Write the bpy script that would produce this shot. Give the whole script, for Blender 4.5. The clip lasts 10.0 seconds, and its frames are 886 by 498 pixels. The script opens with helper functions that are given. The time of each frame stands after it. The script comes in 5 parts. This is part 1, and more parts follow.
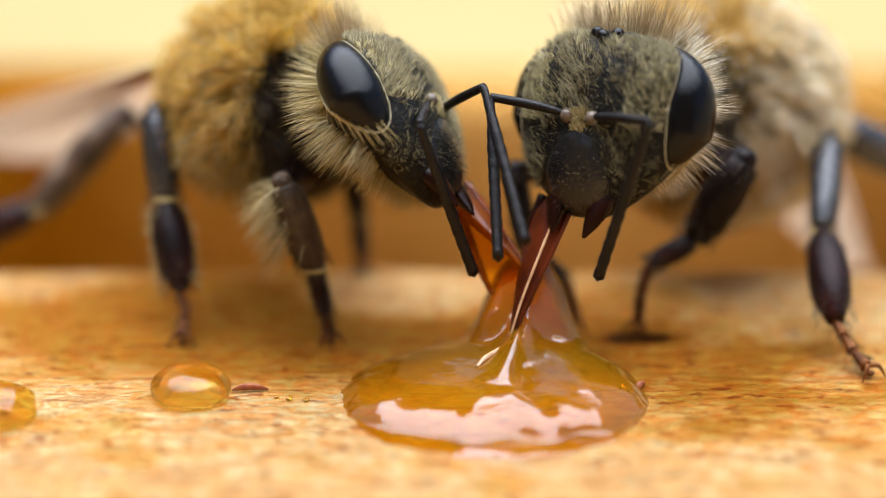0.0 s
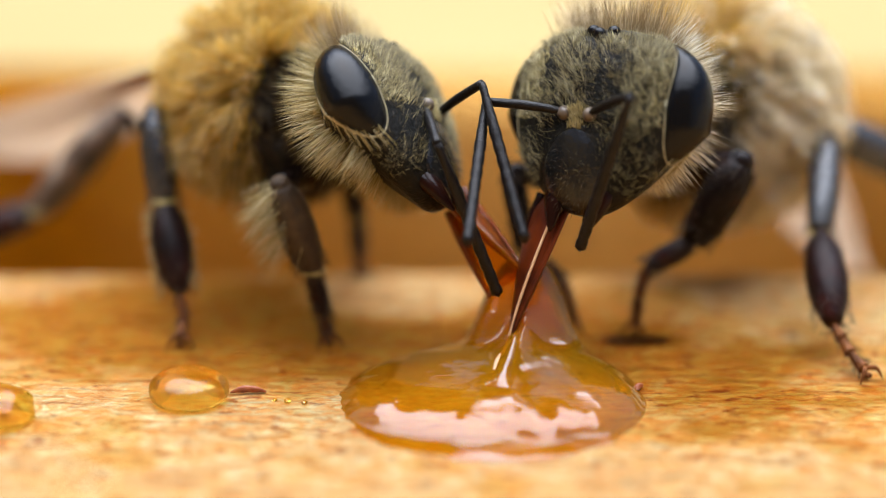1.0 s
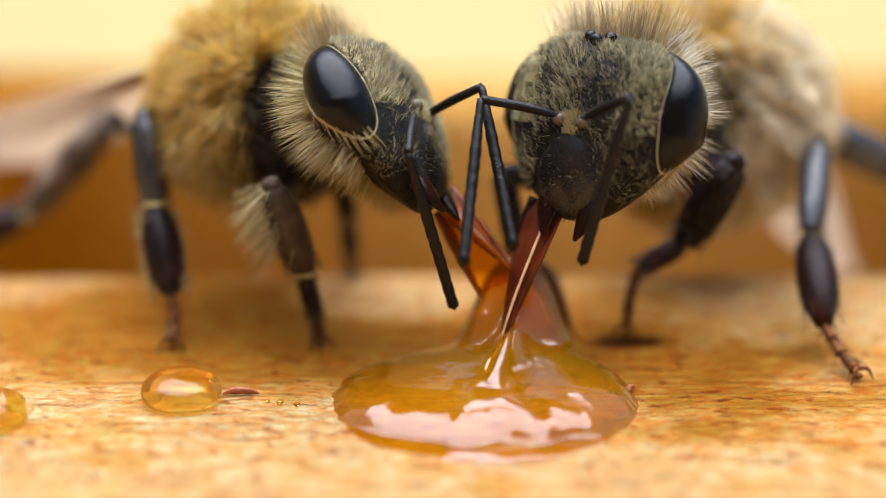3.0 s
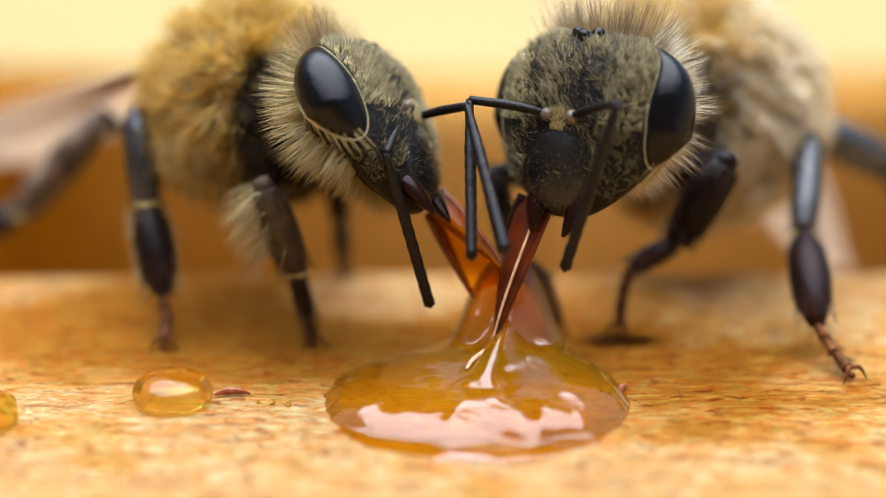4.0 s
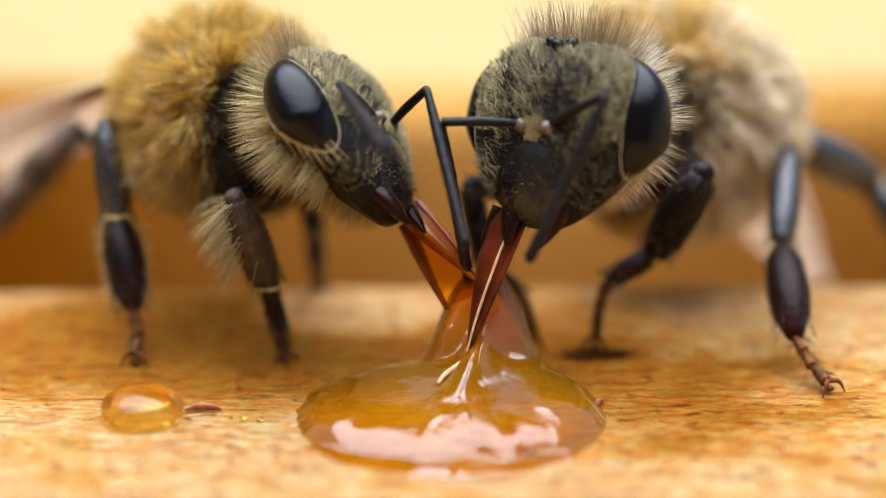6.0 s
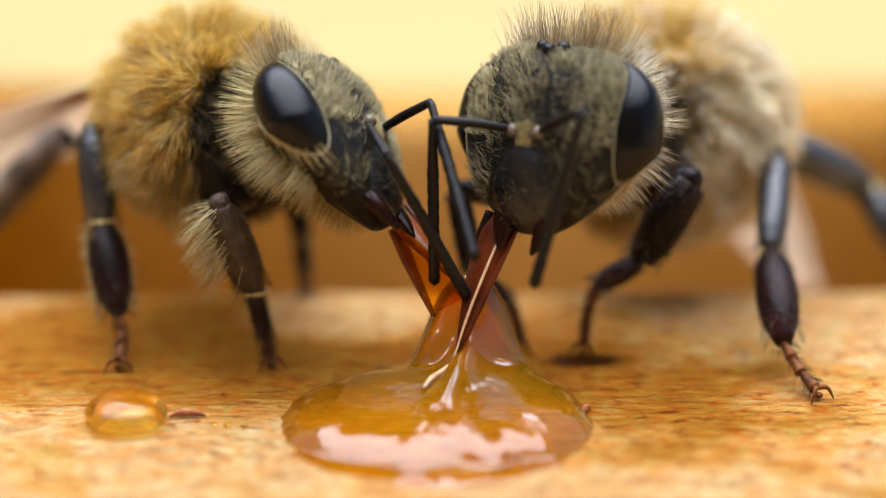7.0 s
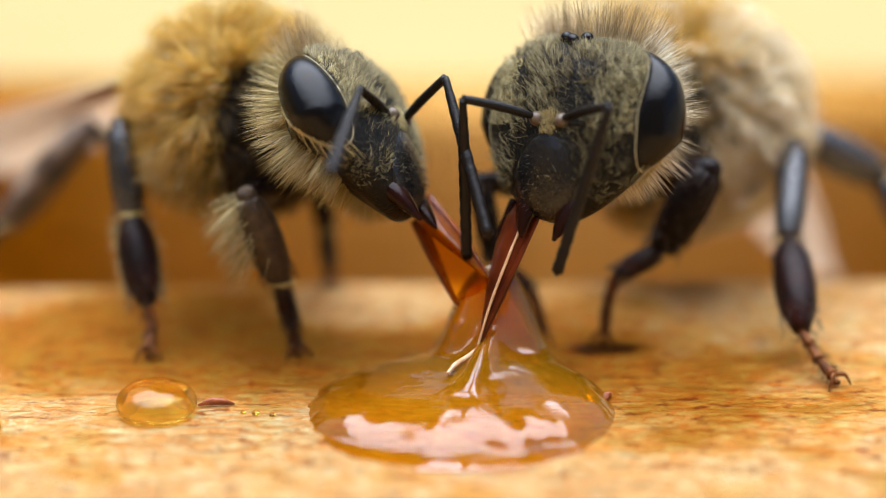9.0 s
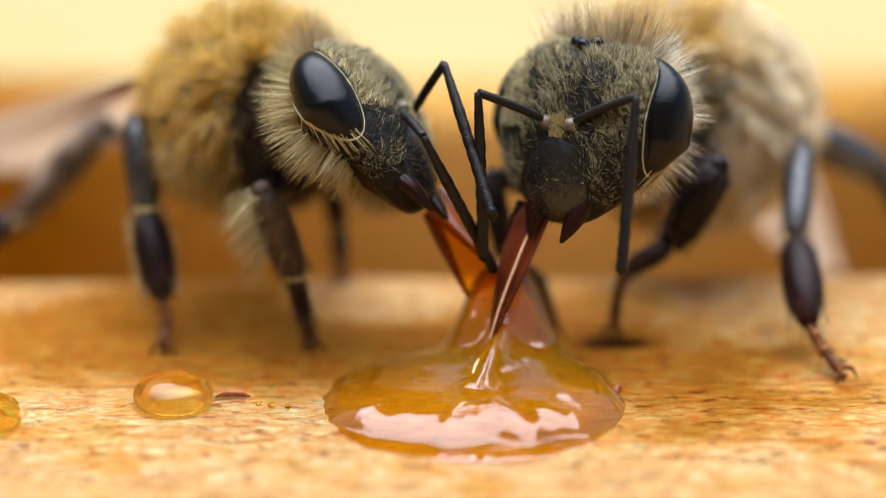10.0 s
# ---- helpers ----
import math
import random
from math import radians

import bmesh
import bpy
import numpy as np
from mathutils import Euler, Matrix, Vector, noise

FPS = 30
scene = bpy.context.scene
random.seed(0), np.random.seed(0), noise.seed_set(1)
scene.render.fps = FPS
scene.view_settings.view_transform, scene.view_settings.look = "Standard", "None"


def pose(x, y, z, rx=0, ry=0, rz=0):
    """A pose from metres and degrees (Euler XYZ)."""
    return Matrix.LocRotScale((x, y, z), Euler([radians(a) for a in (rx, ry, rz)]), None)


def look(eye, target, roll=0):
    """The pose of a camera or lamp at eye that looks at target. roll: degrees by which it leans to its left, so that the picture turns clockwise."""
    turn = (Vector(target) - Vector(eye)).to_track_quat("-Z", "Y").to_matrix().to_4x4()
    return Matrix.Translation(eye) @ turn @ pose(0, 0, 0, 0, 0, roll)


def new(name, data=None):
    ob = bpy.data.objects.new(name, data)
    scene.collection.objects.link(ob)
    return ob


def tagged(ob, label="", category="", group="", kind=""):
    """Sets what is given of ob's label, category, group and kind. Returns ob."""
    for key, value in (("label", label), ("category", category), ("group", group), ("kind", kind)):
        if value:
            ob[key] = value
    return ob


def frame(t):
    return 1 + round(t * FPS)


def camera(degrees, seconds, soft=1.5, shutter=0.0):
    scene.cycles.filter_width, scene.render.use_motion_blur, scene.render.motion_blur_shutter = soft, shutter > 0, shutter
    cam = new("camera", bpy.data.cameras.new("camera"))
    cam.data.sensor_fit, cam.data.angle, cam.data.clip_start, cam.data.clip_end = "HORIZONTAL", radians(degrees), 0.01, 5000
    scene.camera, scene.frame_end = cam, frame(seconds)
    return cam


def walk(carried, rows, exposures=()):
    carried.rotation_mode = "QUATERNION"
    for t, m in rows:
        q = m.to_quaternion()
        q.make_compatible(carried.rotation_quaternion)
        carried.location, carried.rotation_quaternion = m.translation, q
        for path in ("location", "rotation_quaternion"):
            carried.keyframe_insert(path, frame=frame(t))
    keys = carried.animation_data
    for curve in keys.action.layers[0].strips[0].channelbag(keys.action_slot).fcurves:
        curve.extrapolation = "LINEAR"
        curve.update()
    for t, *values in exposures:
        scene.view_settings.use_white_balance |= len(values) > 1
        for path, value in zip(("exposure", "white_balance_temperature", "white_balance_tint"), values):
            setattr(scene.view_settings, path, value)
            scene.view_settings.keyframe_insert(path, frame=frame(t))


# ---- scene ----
MM = 0.001  # everything below is laid out in millimetres


def mm(p):
    return Vector((p[0] * MM, p[1] * MM, p[2] * MM))


def pose_mm(x, y, z, rx=0, ry=0, rz=0):
    return pose(x * MM, y * MM, z * MM, rx, ry, rz)


# ---- camera and its path ----
cam = camera(28, 10.0, soft=1.0)
cam.data.dof.use_dof = True
cam.data.dof.focus_distance = 0.0344
cam.data.dof.aperture_fstop = 29.0
PATH = [
    (0, (-0.002, -34.700, 13.700), (-0.001, -0.513, 2.104), 0.001),
    (0.5, (0.048, -34.702, 13.703), (0.025, -0.508, 2.126), -0.049),
    (1, (0.031, -34.730, 13.730), (0.038, -0.533, 2.163), -0.008),
    (1.5, (-0.023, -34.728, 13.721), (0.103, -0.523, 2.177), 0.051),
    (2, (-0.123, -34.801, 13.746), (0.130, -0.591, 2.220), 0.068),
    (2.5, (-0.136, -34.799, 13.682), (0.180, -0.571, 2.212), 0.102),
    (4, (0.031, -34.701, 13.748), (0.367, -0.507, 2.176), -0.035),
    (4.5, (0.105, -34.634, 13.818), (0.500, -0.458, 2.197), -0.127),
    (5, (0.174, -34.560, 13.764), (0.589, -0.367, 2.195), -0.143),
    (5.5, (0.159, -34.421, 13.655), (0.774, -0.181, 2.233), -0.080),
    (7, (0.479, -34.062, 13.583), (1.173, 0.228, 2.318), 0.094),
    (7.5, (0.520, -33.987, 13.734), (1.124, 0.248, 2.295), -0.142),
    (8, (0.282, -34.158, 13.614), (1.015, 0.116, 2.300), -0.013),
    (8.5, (0.144, -34.381, 13.664), (0.863, -0.117, 2.319), 0.002),
    (9, (0.293, -34.649, 13.806), (0.691, -0.422, 2.336), -0.290),
    (9.5, (0.130, -34.909, 13.808), (0.558, -0.676, 2.359), -0.263),
    (10, (-0.065, -35.152, 13.820), (0.432, -0.913, 2.391), -0.150),
]
walk(cam, [(t, look(mm(e), mm(g), roll)) for t, e, g, roll in PATH])

# ---- world, sun, light ----
world = bpy.data.worlds.new("daylight")
world.use_nodes = True
scene.world = world
wn = world.node_tree.nodes
sky = wn.new("ShaderNodeTexSky")
sky.sky_type, sky.sun_disc = "NISHITA", False
sky.sun_elevation, sky.sun_rotation = radians(81), radians(0)
sky.dust_density, sky.ozone_density = 2.0, 1.0
world.node_tree.links.new(sky.outputs["Color"], wn["Background"].inputs["Color"])
wn["Background"].inputs["Strength"].default_value = 0.12

sun = new("sun", bpy.data.lights.new("sun", "SUN"))
sun.data.energy, sun.data.angle, sun.data.color = 6.7, radians(80), (0.82, 0.875, 1.0)
sun.matrix_world = look((0.0, 0.045, 0.30), (0, 0, 0))
scene.view_settings.exposure = 0.53


# ---- materials ----
def material(name):
    m = bpy.data.materials.new(name)
    m.use_nodes = True
    return m, m.node_tree.nodes, m.node_tree.links, m.node_tree.nodes["Principled BSDF"]


def ramp(nodes, stops):
    r = nodes.new("ShaderNodeValToRGB")
    e = r.color_ramp.elements
    while len(e) < len(stops):
        e.new(0.5)
    for k, (p, c) in zip(e, stops):
        k.position, k.color = p, (*c, 1)
    return r


def texture(nodes, links, scale, detail=4, stretch=(1, 1, 1), kind="noise", rough=0.55, distortion=0.0):
    """A noise or voronoi texture in object space; scale counts features to the millimetre."""
    co, mp = nodes.new("ShaderNodeTexCoord"), nodes.new("ShaderNodeMapping")
    mp.inputs["Scale"].default_value = [s * 1000 for s in stretch]
    links.new(co.outputs["Object"], mp.inputs["Vector"])
    tx = nodes.new("ShaderNodeTexNoise" if kind == "noise" else "ShaderNodeTexVoronoi")
    tx.inputs["Scale"].default_value = scale
    if kind == "noise":
        tx.inputs["Detail"].default_value, tx.inputs["Roughness"].default_value = detail, rough
        tx.inputs["Distortion"].default_value = distortion
    links.new(mp.outputs["Vector"], tx.inputs["Vector"])
    return tx


def bump(nodes, links, height, bsdf, strength, depth):
    b = nodes.new("ShaderNodeBump")
    b.inputs["Strength"].default_value, b.inputs["Distance"].default_value = strength, depth * MM
    links.new(height, b.inputs["Height"])
    links.new(b.outputs["Normal"], bsdf.inputs["Normal"])
    return b


def speckled(name, stops, scale, rough, relief=0.0, relief_scale=None, ior=1.5, coat=0.0, stretch=(1, 1, 1), sss=0.0, gloss=0.5):
    m, n, l, b = material(name)
    t = texture(n, l, scale, 5, stretch)
    r = ramp(n, stops)
    l.new(t.outputs["Fac"], r.inputs["Fac"])
    l.new(r.outputs["Color"], b.inputs["Base Color"])
    b.inputs["Roughness"].default_value, b.inputs["IOR"].default_value = rough, ior
    b.inputs["Coat Weight"].default_value, b.inputs["Coat Roughness"].default_value = coat, 0.08
    b.inputs["Specular IOR Level"].default_value = gloss
    if sss:
        b.inputs["Subsurface Weight"].default_value, b.inputs["Subsurface Scale"].default_value = sss, 0.0003
    if relief:
        t2 = texture(n, l, relief_scale or scale * 3, 3, stretch)
        bump(n, l, t2.outputs["Fac"], b, 0.8, relief)
    return m


def hair_material(name, stops, rough=0.5, thin=0.25):
    """Thin hair: colour changes from hair to hair, and some light passes through."""
    m, n, l, b = material(name)
    g = n.new("ShaderNodeNewGeometry")
    r = ramp(n, stops)
    l.new(g.outputs["Random Per Island"], r.inputs["Fac"])
    l.new(r.outputs["Color"], b.inputs["Base Color"])
    b.inputs["Roughness"].default_value = rough
    tr, mix = n.new("ShaderNodeBsdfTranslucent"), n.new("ShaderNodeMixShader")
    l.new(r.outputs["Color"], tr.inputs["Color"])
    mix.inputs["Fac"].default_value = thin
    l.new(b.outputs["BSDF"], mix.inputs[1])
    l.new(tr.outputs["BSDF"], mix.inputs[2])
    l.new(mix.outputs["Shader"], n["Material Output"].inputs["Surface"])
    return m


PALE_WOOD = [(0.30, (0.74, 0.26, 0.046)), (0.41, (1.0, 0.48, 0.14)), (0.50, (1.0, 0.63, 0.25)), (0.60, (1.0, 0.84, 0.45))]
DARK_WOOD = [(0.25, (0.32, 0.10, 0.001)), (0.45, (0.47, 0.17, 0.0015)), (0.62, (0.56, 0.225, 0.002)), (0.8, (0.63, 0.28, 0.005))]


def board_material(name, dark=False):
    m, n, l, b = material(name)
    grain = texture(n, l, 1.0, 8, (2.2, 4.0, 1), rough=0.75, distortion=0.9)
    blotch = texture(n, l, 0.55, 5, (0.8, 1, 1))
    spots = texture(n, l, 2.6, 4, (0.8, 1.3, 1))
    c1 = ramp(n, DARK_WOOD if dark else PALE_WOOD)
    c2 = ramp(n, [(0.33, (0.66, 0.40, 0.28)), (0.46, (1, 0.90, 0.80)), (0.62, (1, 1, 1))])
    c3 = ramp(n, [(0.32, (0.42, 0.11, 0.04)), (0.44, (1, 1, 1))])
    streak = texture(n, l, 1.0, 4, (0.55, 7.0, 1), rough=0.6, distortion=0.5)
    c5 = ramp(n, [(0.34, (0.62, 0.33, 0.13)), (0.45, (0.97, 0.90, 0.82)), (0.52, (1, 1, 1))])
    flecks = texture(n, l, 4.2, 3, (0.75, 1.5, 1), rough=0.6)
    c4 = ramp(n, [(0.33, (0.60, 0.30, 0.15)), (0.43, (0.95, 0.88, 0.80)), (0.50, (1, 1, 1))])
    for tx, c in ((grain, c1), (blotch, c2), (spots, c3), (flecks, c4), (streak, c5)):
        l.new(tx.outputs["Fac"], c.inputs["Fac"])
    col = c1.outputs["Color"]
    for c, f in ((c2, 0.55), (c3, 0.75), (c4, 0.0 if dark else 0.45), (c5, 0.0 if dark else 0.55)):
        mx = n.new("ShaderNodeMix")
        mx.data_type, mx.blend_type = "RGBA", "MULTIPLY"
        mx.inputs["Factor"].default_value = f
        l.new(col, mx.inputs[6])
        l.new(c.outputs["Color"], mx.inputs[7])
        col = mx.outputs[2]
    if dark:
        # the better-lit stretch of the bar, painted in as paler wood
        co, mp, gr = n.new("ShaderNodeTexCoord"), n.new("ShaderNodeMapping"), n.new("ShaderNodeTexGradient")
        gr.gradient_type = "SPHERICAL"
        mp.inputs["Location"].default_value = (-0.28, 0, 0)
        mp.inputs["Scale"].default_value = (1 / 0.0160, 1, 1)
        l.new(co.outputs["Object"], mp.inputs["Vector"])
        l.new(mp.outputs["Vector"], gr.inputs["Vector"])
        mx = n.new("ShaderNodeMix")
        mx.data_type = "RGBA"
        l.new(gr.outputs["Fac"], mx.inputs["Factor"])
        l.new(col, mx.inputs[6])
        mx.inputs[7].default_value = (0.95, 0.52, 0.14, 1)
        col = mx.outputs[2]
    else:
        # honey-soaked wood round the puddle, with the bees' soft shade painted in
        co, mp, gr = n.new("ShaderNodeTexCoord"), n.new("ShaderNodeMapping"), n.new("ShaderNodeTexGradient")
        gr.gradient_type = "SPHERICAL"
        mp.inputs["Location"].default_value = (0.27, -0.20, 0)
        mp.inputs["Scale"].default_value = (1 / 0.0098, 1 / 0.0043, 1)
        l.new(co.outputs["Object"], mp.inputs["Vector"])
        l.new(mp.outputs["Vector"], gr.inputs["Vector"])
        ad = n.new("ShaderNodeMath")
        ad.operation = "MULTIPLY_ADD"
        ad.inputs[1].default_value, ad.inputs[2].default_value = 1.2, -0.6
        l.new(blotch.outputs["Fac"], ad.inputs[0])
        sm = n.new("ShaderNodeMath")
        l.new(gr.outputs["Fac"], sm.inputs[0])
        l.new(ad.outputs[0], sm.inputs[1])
        # a second soaked stretch beside the puddle
        mp3, gr3, sm3 = n.new("ShaderNodeMapping"), n.new("ShaderNodeTexGradient"), n.new("ShaderNodeMath")
        gr3.gradient_type = "SPHERICAL"
        mp3.inputs["Location"].default_value = (-1.1, 0.55, 0)
        mp3.inputs["Scale"].default_value = (1 / 0.0052, 1 / 0.0040, 1)
        l.new(co.outputs["Object"], mp3.inputs["Vector"])
        l.new(mp3.outputs["Vector"], gr3.inputs["Vector"])
        sm3.operation = "MULTIPLY_ADD"
        sm3.inputs[1].default_value = 0.46
        l.new(gr3.outputs["Fac"], sm3.inputs[0])
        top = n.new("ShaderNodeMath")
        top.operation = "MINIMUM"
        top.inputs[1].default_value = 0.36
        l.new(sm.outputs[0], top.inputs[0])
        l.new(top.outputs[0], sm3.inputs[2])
        # contact shadow of a front foot, painted as a dark spot on the wood
        mp4, gr4, sm4 = n.new("ShaderNodeMapping"), n.new("ShaderNodeTexGradient"), n.new("ShaderNodeMath")
        gr4.gradient_type = "SPHERICAL"
        mp4.inputs["Location"].default_value = (-3.6, 0.1, 0)
        mp4.inputs["Scale"].default_value = (1 / 0.00115, 1 / 0.00052, 1)
        l.new(co.outputs["Object"], mp4.inputs["Vector"])
        l.new(mp4.outputs["Vector"], gr4.inputs["Vector"])
        sm4.operation = "MULTIPLY_ADD"
        sm4.inputs[1].default_value = 1.1
        l.new(gr4.outputs["Fac"], sm4.inputs[0])
        l.new(sm3.outputs[0], sm4.inputs[2])
        # light falling between the bees, painted as a pale patch behind the honey
        mp2, gr2, lit_gap = n.new("ShaderNodeMapping"), n.new("ShaderNodeTexGradient"), n.new("ShaderNodeMath")
        gr2.gradient_type = "SPHERICAL"
        mp2.inputs["Location"].default_value = (0.30, -1.30, 0)
        mp2.inputs["Scale"].default_value = (1 / 0.0027, 1 / 0.0024, 1)
        l.new(co.outputs["Object"], mp2.inputs["Vector"])
        l.new(mp2.outputs["Vector"], gr2.inputs["Vector"])
        lit_gap.operation = "MULTIPLY_ADD"
        lit_gap.inputs[1].default_value = -0.9
        l.new(gr2.outputs["Fac"], lit_gap.inputs[0])
        l.new(sm4.outputs[0], lit_gap.inputs[2])
        soak_shade = ramp(n, [(0.02, (1, 1, 1)), (0.16, (0.90, 0.74, 0.46)), (0.34, (0.62, 0.40, 0.11)), (0.60, (0.44, 0.25, 0.045)), (0.78, (0.34, 0.16, 0.028)), (1.0, (0.07, 0.032, 0.008))])
        l.new(lit_gap.outputs[0], soak_shade.inputs["Fac"])
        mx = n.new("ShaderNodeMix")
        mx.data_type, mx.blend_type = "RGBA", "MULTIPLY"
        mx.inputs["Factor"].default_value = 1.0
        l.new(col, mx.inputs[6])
        l.new(soak_shade.outputs["Color"], mx.inputs[7])
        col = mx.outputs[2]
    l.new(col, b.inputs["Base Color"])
    fine = texture(n, l, 4.0, 5, (0.5, 1.6, 1))
    rr = ramp(n, [(0.35, (0.24, 0.24, 0.24)), (0.65, (0.55, 0.55, 0.55))])
    l.new(blotch.outputs["Fac"], rr.inputs["Fac"])
    l.new(rr.outputs["Color"], b.inputs["Roughness"])
    b.inputs["Specular IOR Level"].default_value = 0.03
    wet = texture(n, l, 2.2, 4, (0.7, 1.6, 1))
    wr = ramp(n, [(0.54, (0, 0, 0)), (0.62, (0.26, 0.26, 0.26))])
    l.new(wet.outputs["Fac"], wr.inputs["Fac"])
    l.new(wr.outputs["Color"], b.inputs["Coat Weight"]) if not dark else None
    b.inputs["Coat Roughness"].default_value = 0.12
    add = n.new("ShaderNodeMath")
    l.new(grain.outputs["Fac"], add.inputs[0])
    l.new(fine.outputs["Fac"], add.inputs[1])
    bump(n, l, add.outputs[0], b, 1.0, 0.34)
    return m


def honey_film_material():
    """Thick honey over wood: tinted, partly cloudy, with a mirror-like skin."""
    m, n, l, b = material("honey_puddle")
    t = texture(n, l, 0.9, 4)
    r = ramp(n, [(0.3, (0.34, 0.125, 0.002)), (0.6, (0.46, 0.195, 0.005)), (0.8, (0.56, 0.265, 0.015))])
    l.new(t.outputs["Fac"], r.inputs["Fac"])
    l.new(r.outputs["Color"], b.inputs["Base Color"])
    b.inputs["Roughness"].default_value, b.inputs["IOR"].default_value = 0.04, 1.5
    tp, mix, mix2, gl = (n.new(k) for k in ("ShaderNodeBsdfTransparent", "ShaderNodeMixShader", "ShaderNodeMixShader", "ShaderNodeBsdfGlossy"))
    tp.inputs["Color"].default_value = (0.96, 0.56, 0.045, 1)
    mix.inputs["Fac"].default_value = 0.58
    l.new(b.outputs["BSDF"], mix.inputs[1])
    l.new(tp.outputs["BSDF"], mix.inputs[2])
    fr = n.new("ShaderNodeFresnel")
    fr.inputs["IOR"].default_value = 1.5
    gl.inputs["Roughness"].default_value = 0.03
    l.new(fr.outputs["Fac"], mix2.inputs["Fac"])
    l.new(mix.outputs["Shader"], mix2.inputs[1])
    l.new(gl.outputs["BSDF"], mix2.inputs[2])
    l.new(mix2.outputs["Shader"], n["Material Output"].inputs["Surface"])
    return m


def honey_sheet_material():
    """A thin sheet of honey: mostly clear, strongly tinted, faintly cloudy."""
    m, n, l, b = material("honey_sheet")
    t = texture(n, l, 1.4, 4)
    r = ramp(n, [(0.35, (0.34, 0.09, 0.003)), (0.65, (0.70, 0.32, 0.02))])
    l.new(t.outputs["Fac"], r.inputs["Fac"])
    l.new(r.outputs["Color"], b.inputs["Base Color"])
    b.inputs["Roughness"].default_value, b.inputs["Specular IOR Level"].default_value = 0.12, 0.3
    tp, mix = n.new("ShaderNodeBsdfTransparent"), n.new("ShaderNodeMixShader")
    tp.inputs["Color"].default_value = (0.98, 0.66, 0.12, 1)
    mix.inputs["Fac"].default_value = 0.90
    l.new(b.outputs["BSDF"], mix.inputs[1])
    l.new(tp.outputs["BSDF"], mix.inputs[2])
    l.new(mix.outputs["Shader"], n["Material Output"].inputs["Surface"])
    return m


def honey_clear_material():
    """A clear honey bead: bends the view, and lets tinted light down to the wood."""
    m, n, l, b = material("clear_honey")
    b.inputs["Base Color"].default_value = (1.0, 0.70, 0.14, 1)
    b.inputs["Transmission Weight"].default_value = 1.0
    b.inputs["Roughness"].default_value, b.inputs["IOR"].default_value = 0.02, 1.49
    tp, mix = n.new("ShaderNodeBsdfTransparent"), n.new("ShaderNodeMixShader")
    tp.inputs["Color"].default_value = (1.0, 0.86, 0.34, 1)
    mix.inputs["Fac"].default_value = 0.36
    l.new(b.outputs["BSDF"], mix.inputs[1])
    l.new(tp.outputs["BSDF"], mix.inputs[2])
    l.new(mix.outputs["Shader"], n["Material Output"].inputs["Surface"])
    return m


def wing_material():
    m, n, l, b = material("wing_membrane")
    b.inputs["Base Color"].default_value = (0.95, 0.80, 0.60, 1)
    b.inputs["Roughness"].default_value = 0.25
    tr, tp = n.new("ShaderNodeBsdfTranslucent"), n.new("ShaderNodeBsdfTransparent")
    tr.inputs["Color"].default_value = (1.0, 0.84, 0.64, 1)
    mix, mix2 = n.new("ShaderNodeMixShader"), n.new("ShaderNodeMixShader")
    mix.inputs["Fac"].default_value, mix2.inputs["Fac"].default_value = 0.55, 0.40
    l.new(b.outputs["BSDF"], mix.inputs[1])
    l.new(tr.outputs["BSDF"], mix.inputs[2])
    l.new(mix.outputs["Shader"], mix2.inputs[1])
    l.new(tp.outputs["BSDF"], mix2.inputs[2])
    l.new(mix2.outputs["Shader"], n["Material Output"].inputs["Surface"])
    return m


def eye_material():
    m, n, l, b = material("compound_eye")
    b.inputs["Base Color"].default_value = (0.003, 0.0028, 0.003, 1)
    b.inputs["Roughness"].default_value, b.inputs["Specular IOR Level"].default_value = 0.13, 0.22
    v = texture(n, l, 34, kind="voronoi")
    bump(n, l, v.outputs["Distance"], b, 0.35, 0.012)
    return m


M_BOARD, M_HONEY, M_CLEAR, M_WING, M_EYE = board_material("honey_stained_wood"), honey_film_material(), honey_clear_material(), wing_material(), eye_material()
M_SHEET = honey_sheet_material()
M_SHELL = speckled("black_cuticle", [(0.3, (0.006, 0.006, 0.005)), (0.7, (0.014, 0.012, 0.010))], 3.0, 0.20, 0.03, 8, gloss=0.45)
M_FACE = speckled("pitted_face_cuticle", [(0.3, (0.004, 0.004, 0.003)), (0.55, (0.009, 0.008, 0.006)), (0.8, (0.022, 0.018, 0.010))], 6.0, 0.42, 0.05, 12, gloss=0.13)
M_LEG = speckled("leg_cuticle", [(0.3, (0.003, 0.002, 0.0016)), (0.55, (0.008, 0.004, 0.003)), (0.75, (0.022, 0.008, 0.004))], 1.4, 0.26, 0.04, 9, gloss=0.11)
M_TARSUS = speckled("brown_tarsus", [(0.3, (0.075, 0.021, 0.005)), (0.7, (0.22, 0.072, 0.014))], 3.0, 0.5, 0.02, 18, gloss=0.15)
M_FOOT = speckled("red_black_foot", [(0.3, (0.005, 0.003, 0.0025)), (0.5, (0.018, 0.006, 0.005)), (0.75, (0.085, 0.014, 0.008))], 0.9, 0.34, 0.04, 9, gloss=0.13)
M_SHIN = speckled("downy_brown_shin", [(0.3, (0.024, 0.014, 0.007)), (0.7, (0.085, 0.053, 0.026))], 4.0, 0.5, 0.05, 12, gloss=0.3)
M_HIND = speckled("brown_hind_shin", [(0.3, (0.025, 0.020, 0.017)), (0.5, (0.09, 0.055, 0.035)), (0.7, (0.30, 0.23, 0.17))], 1.1, 0.35, 0.03, 9, gloss=0.4)
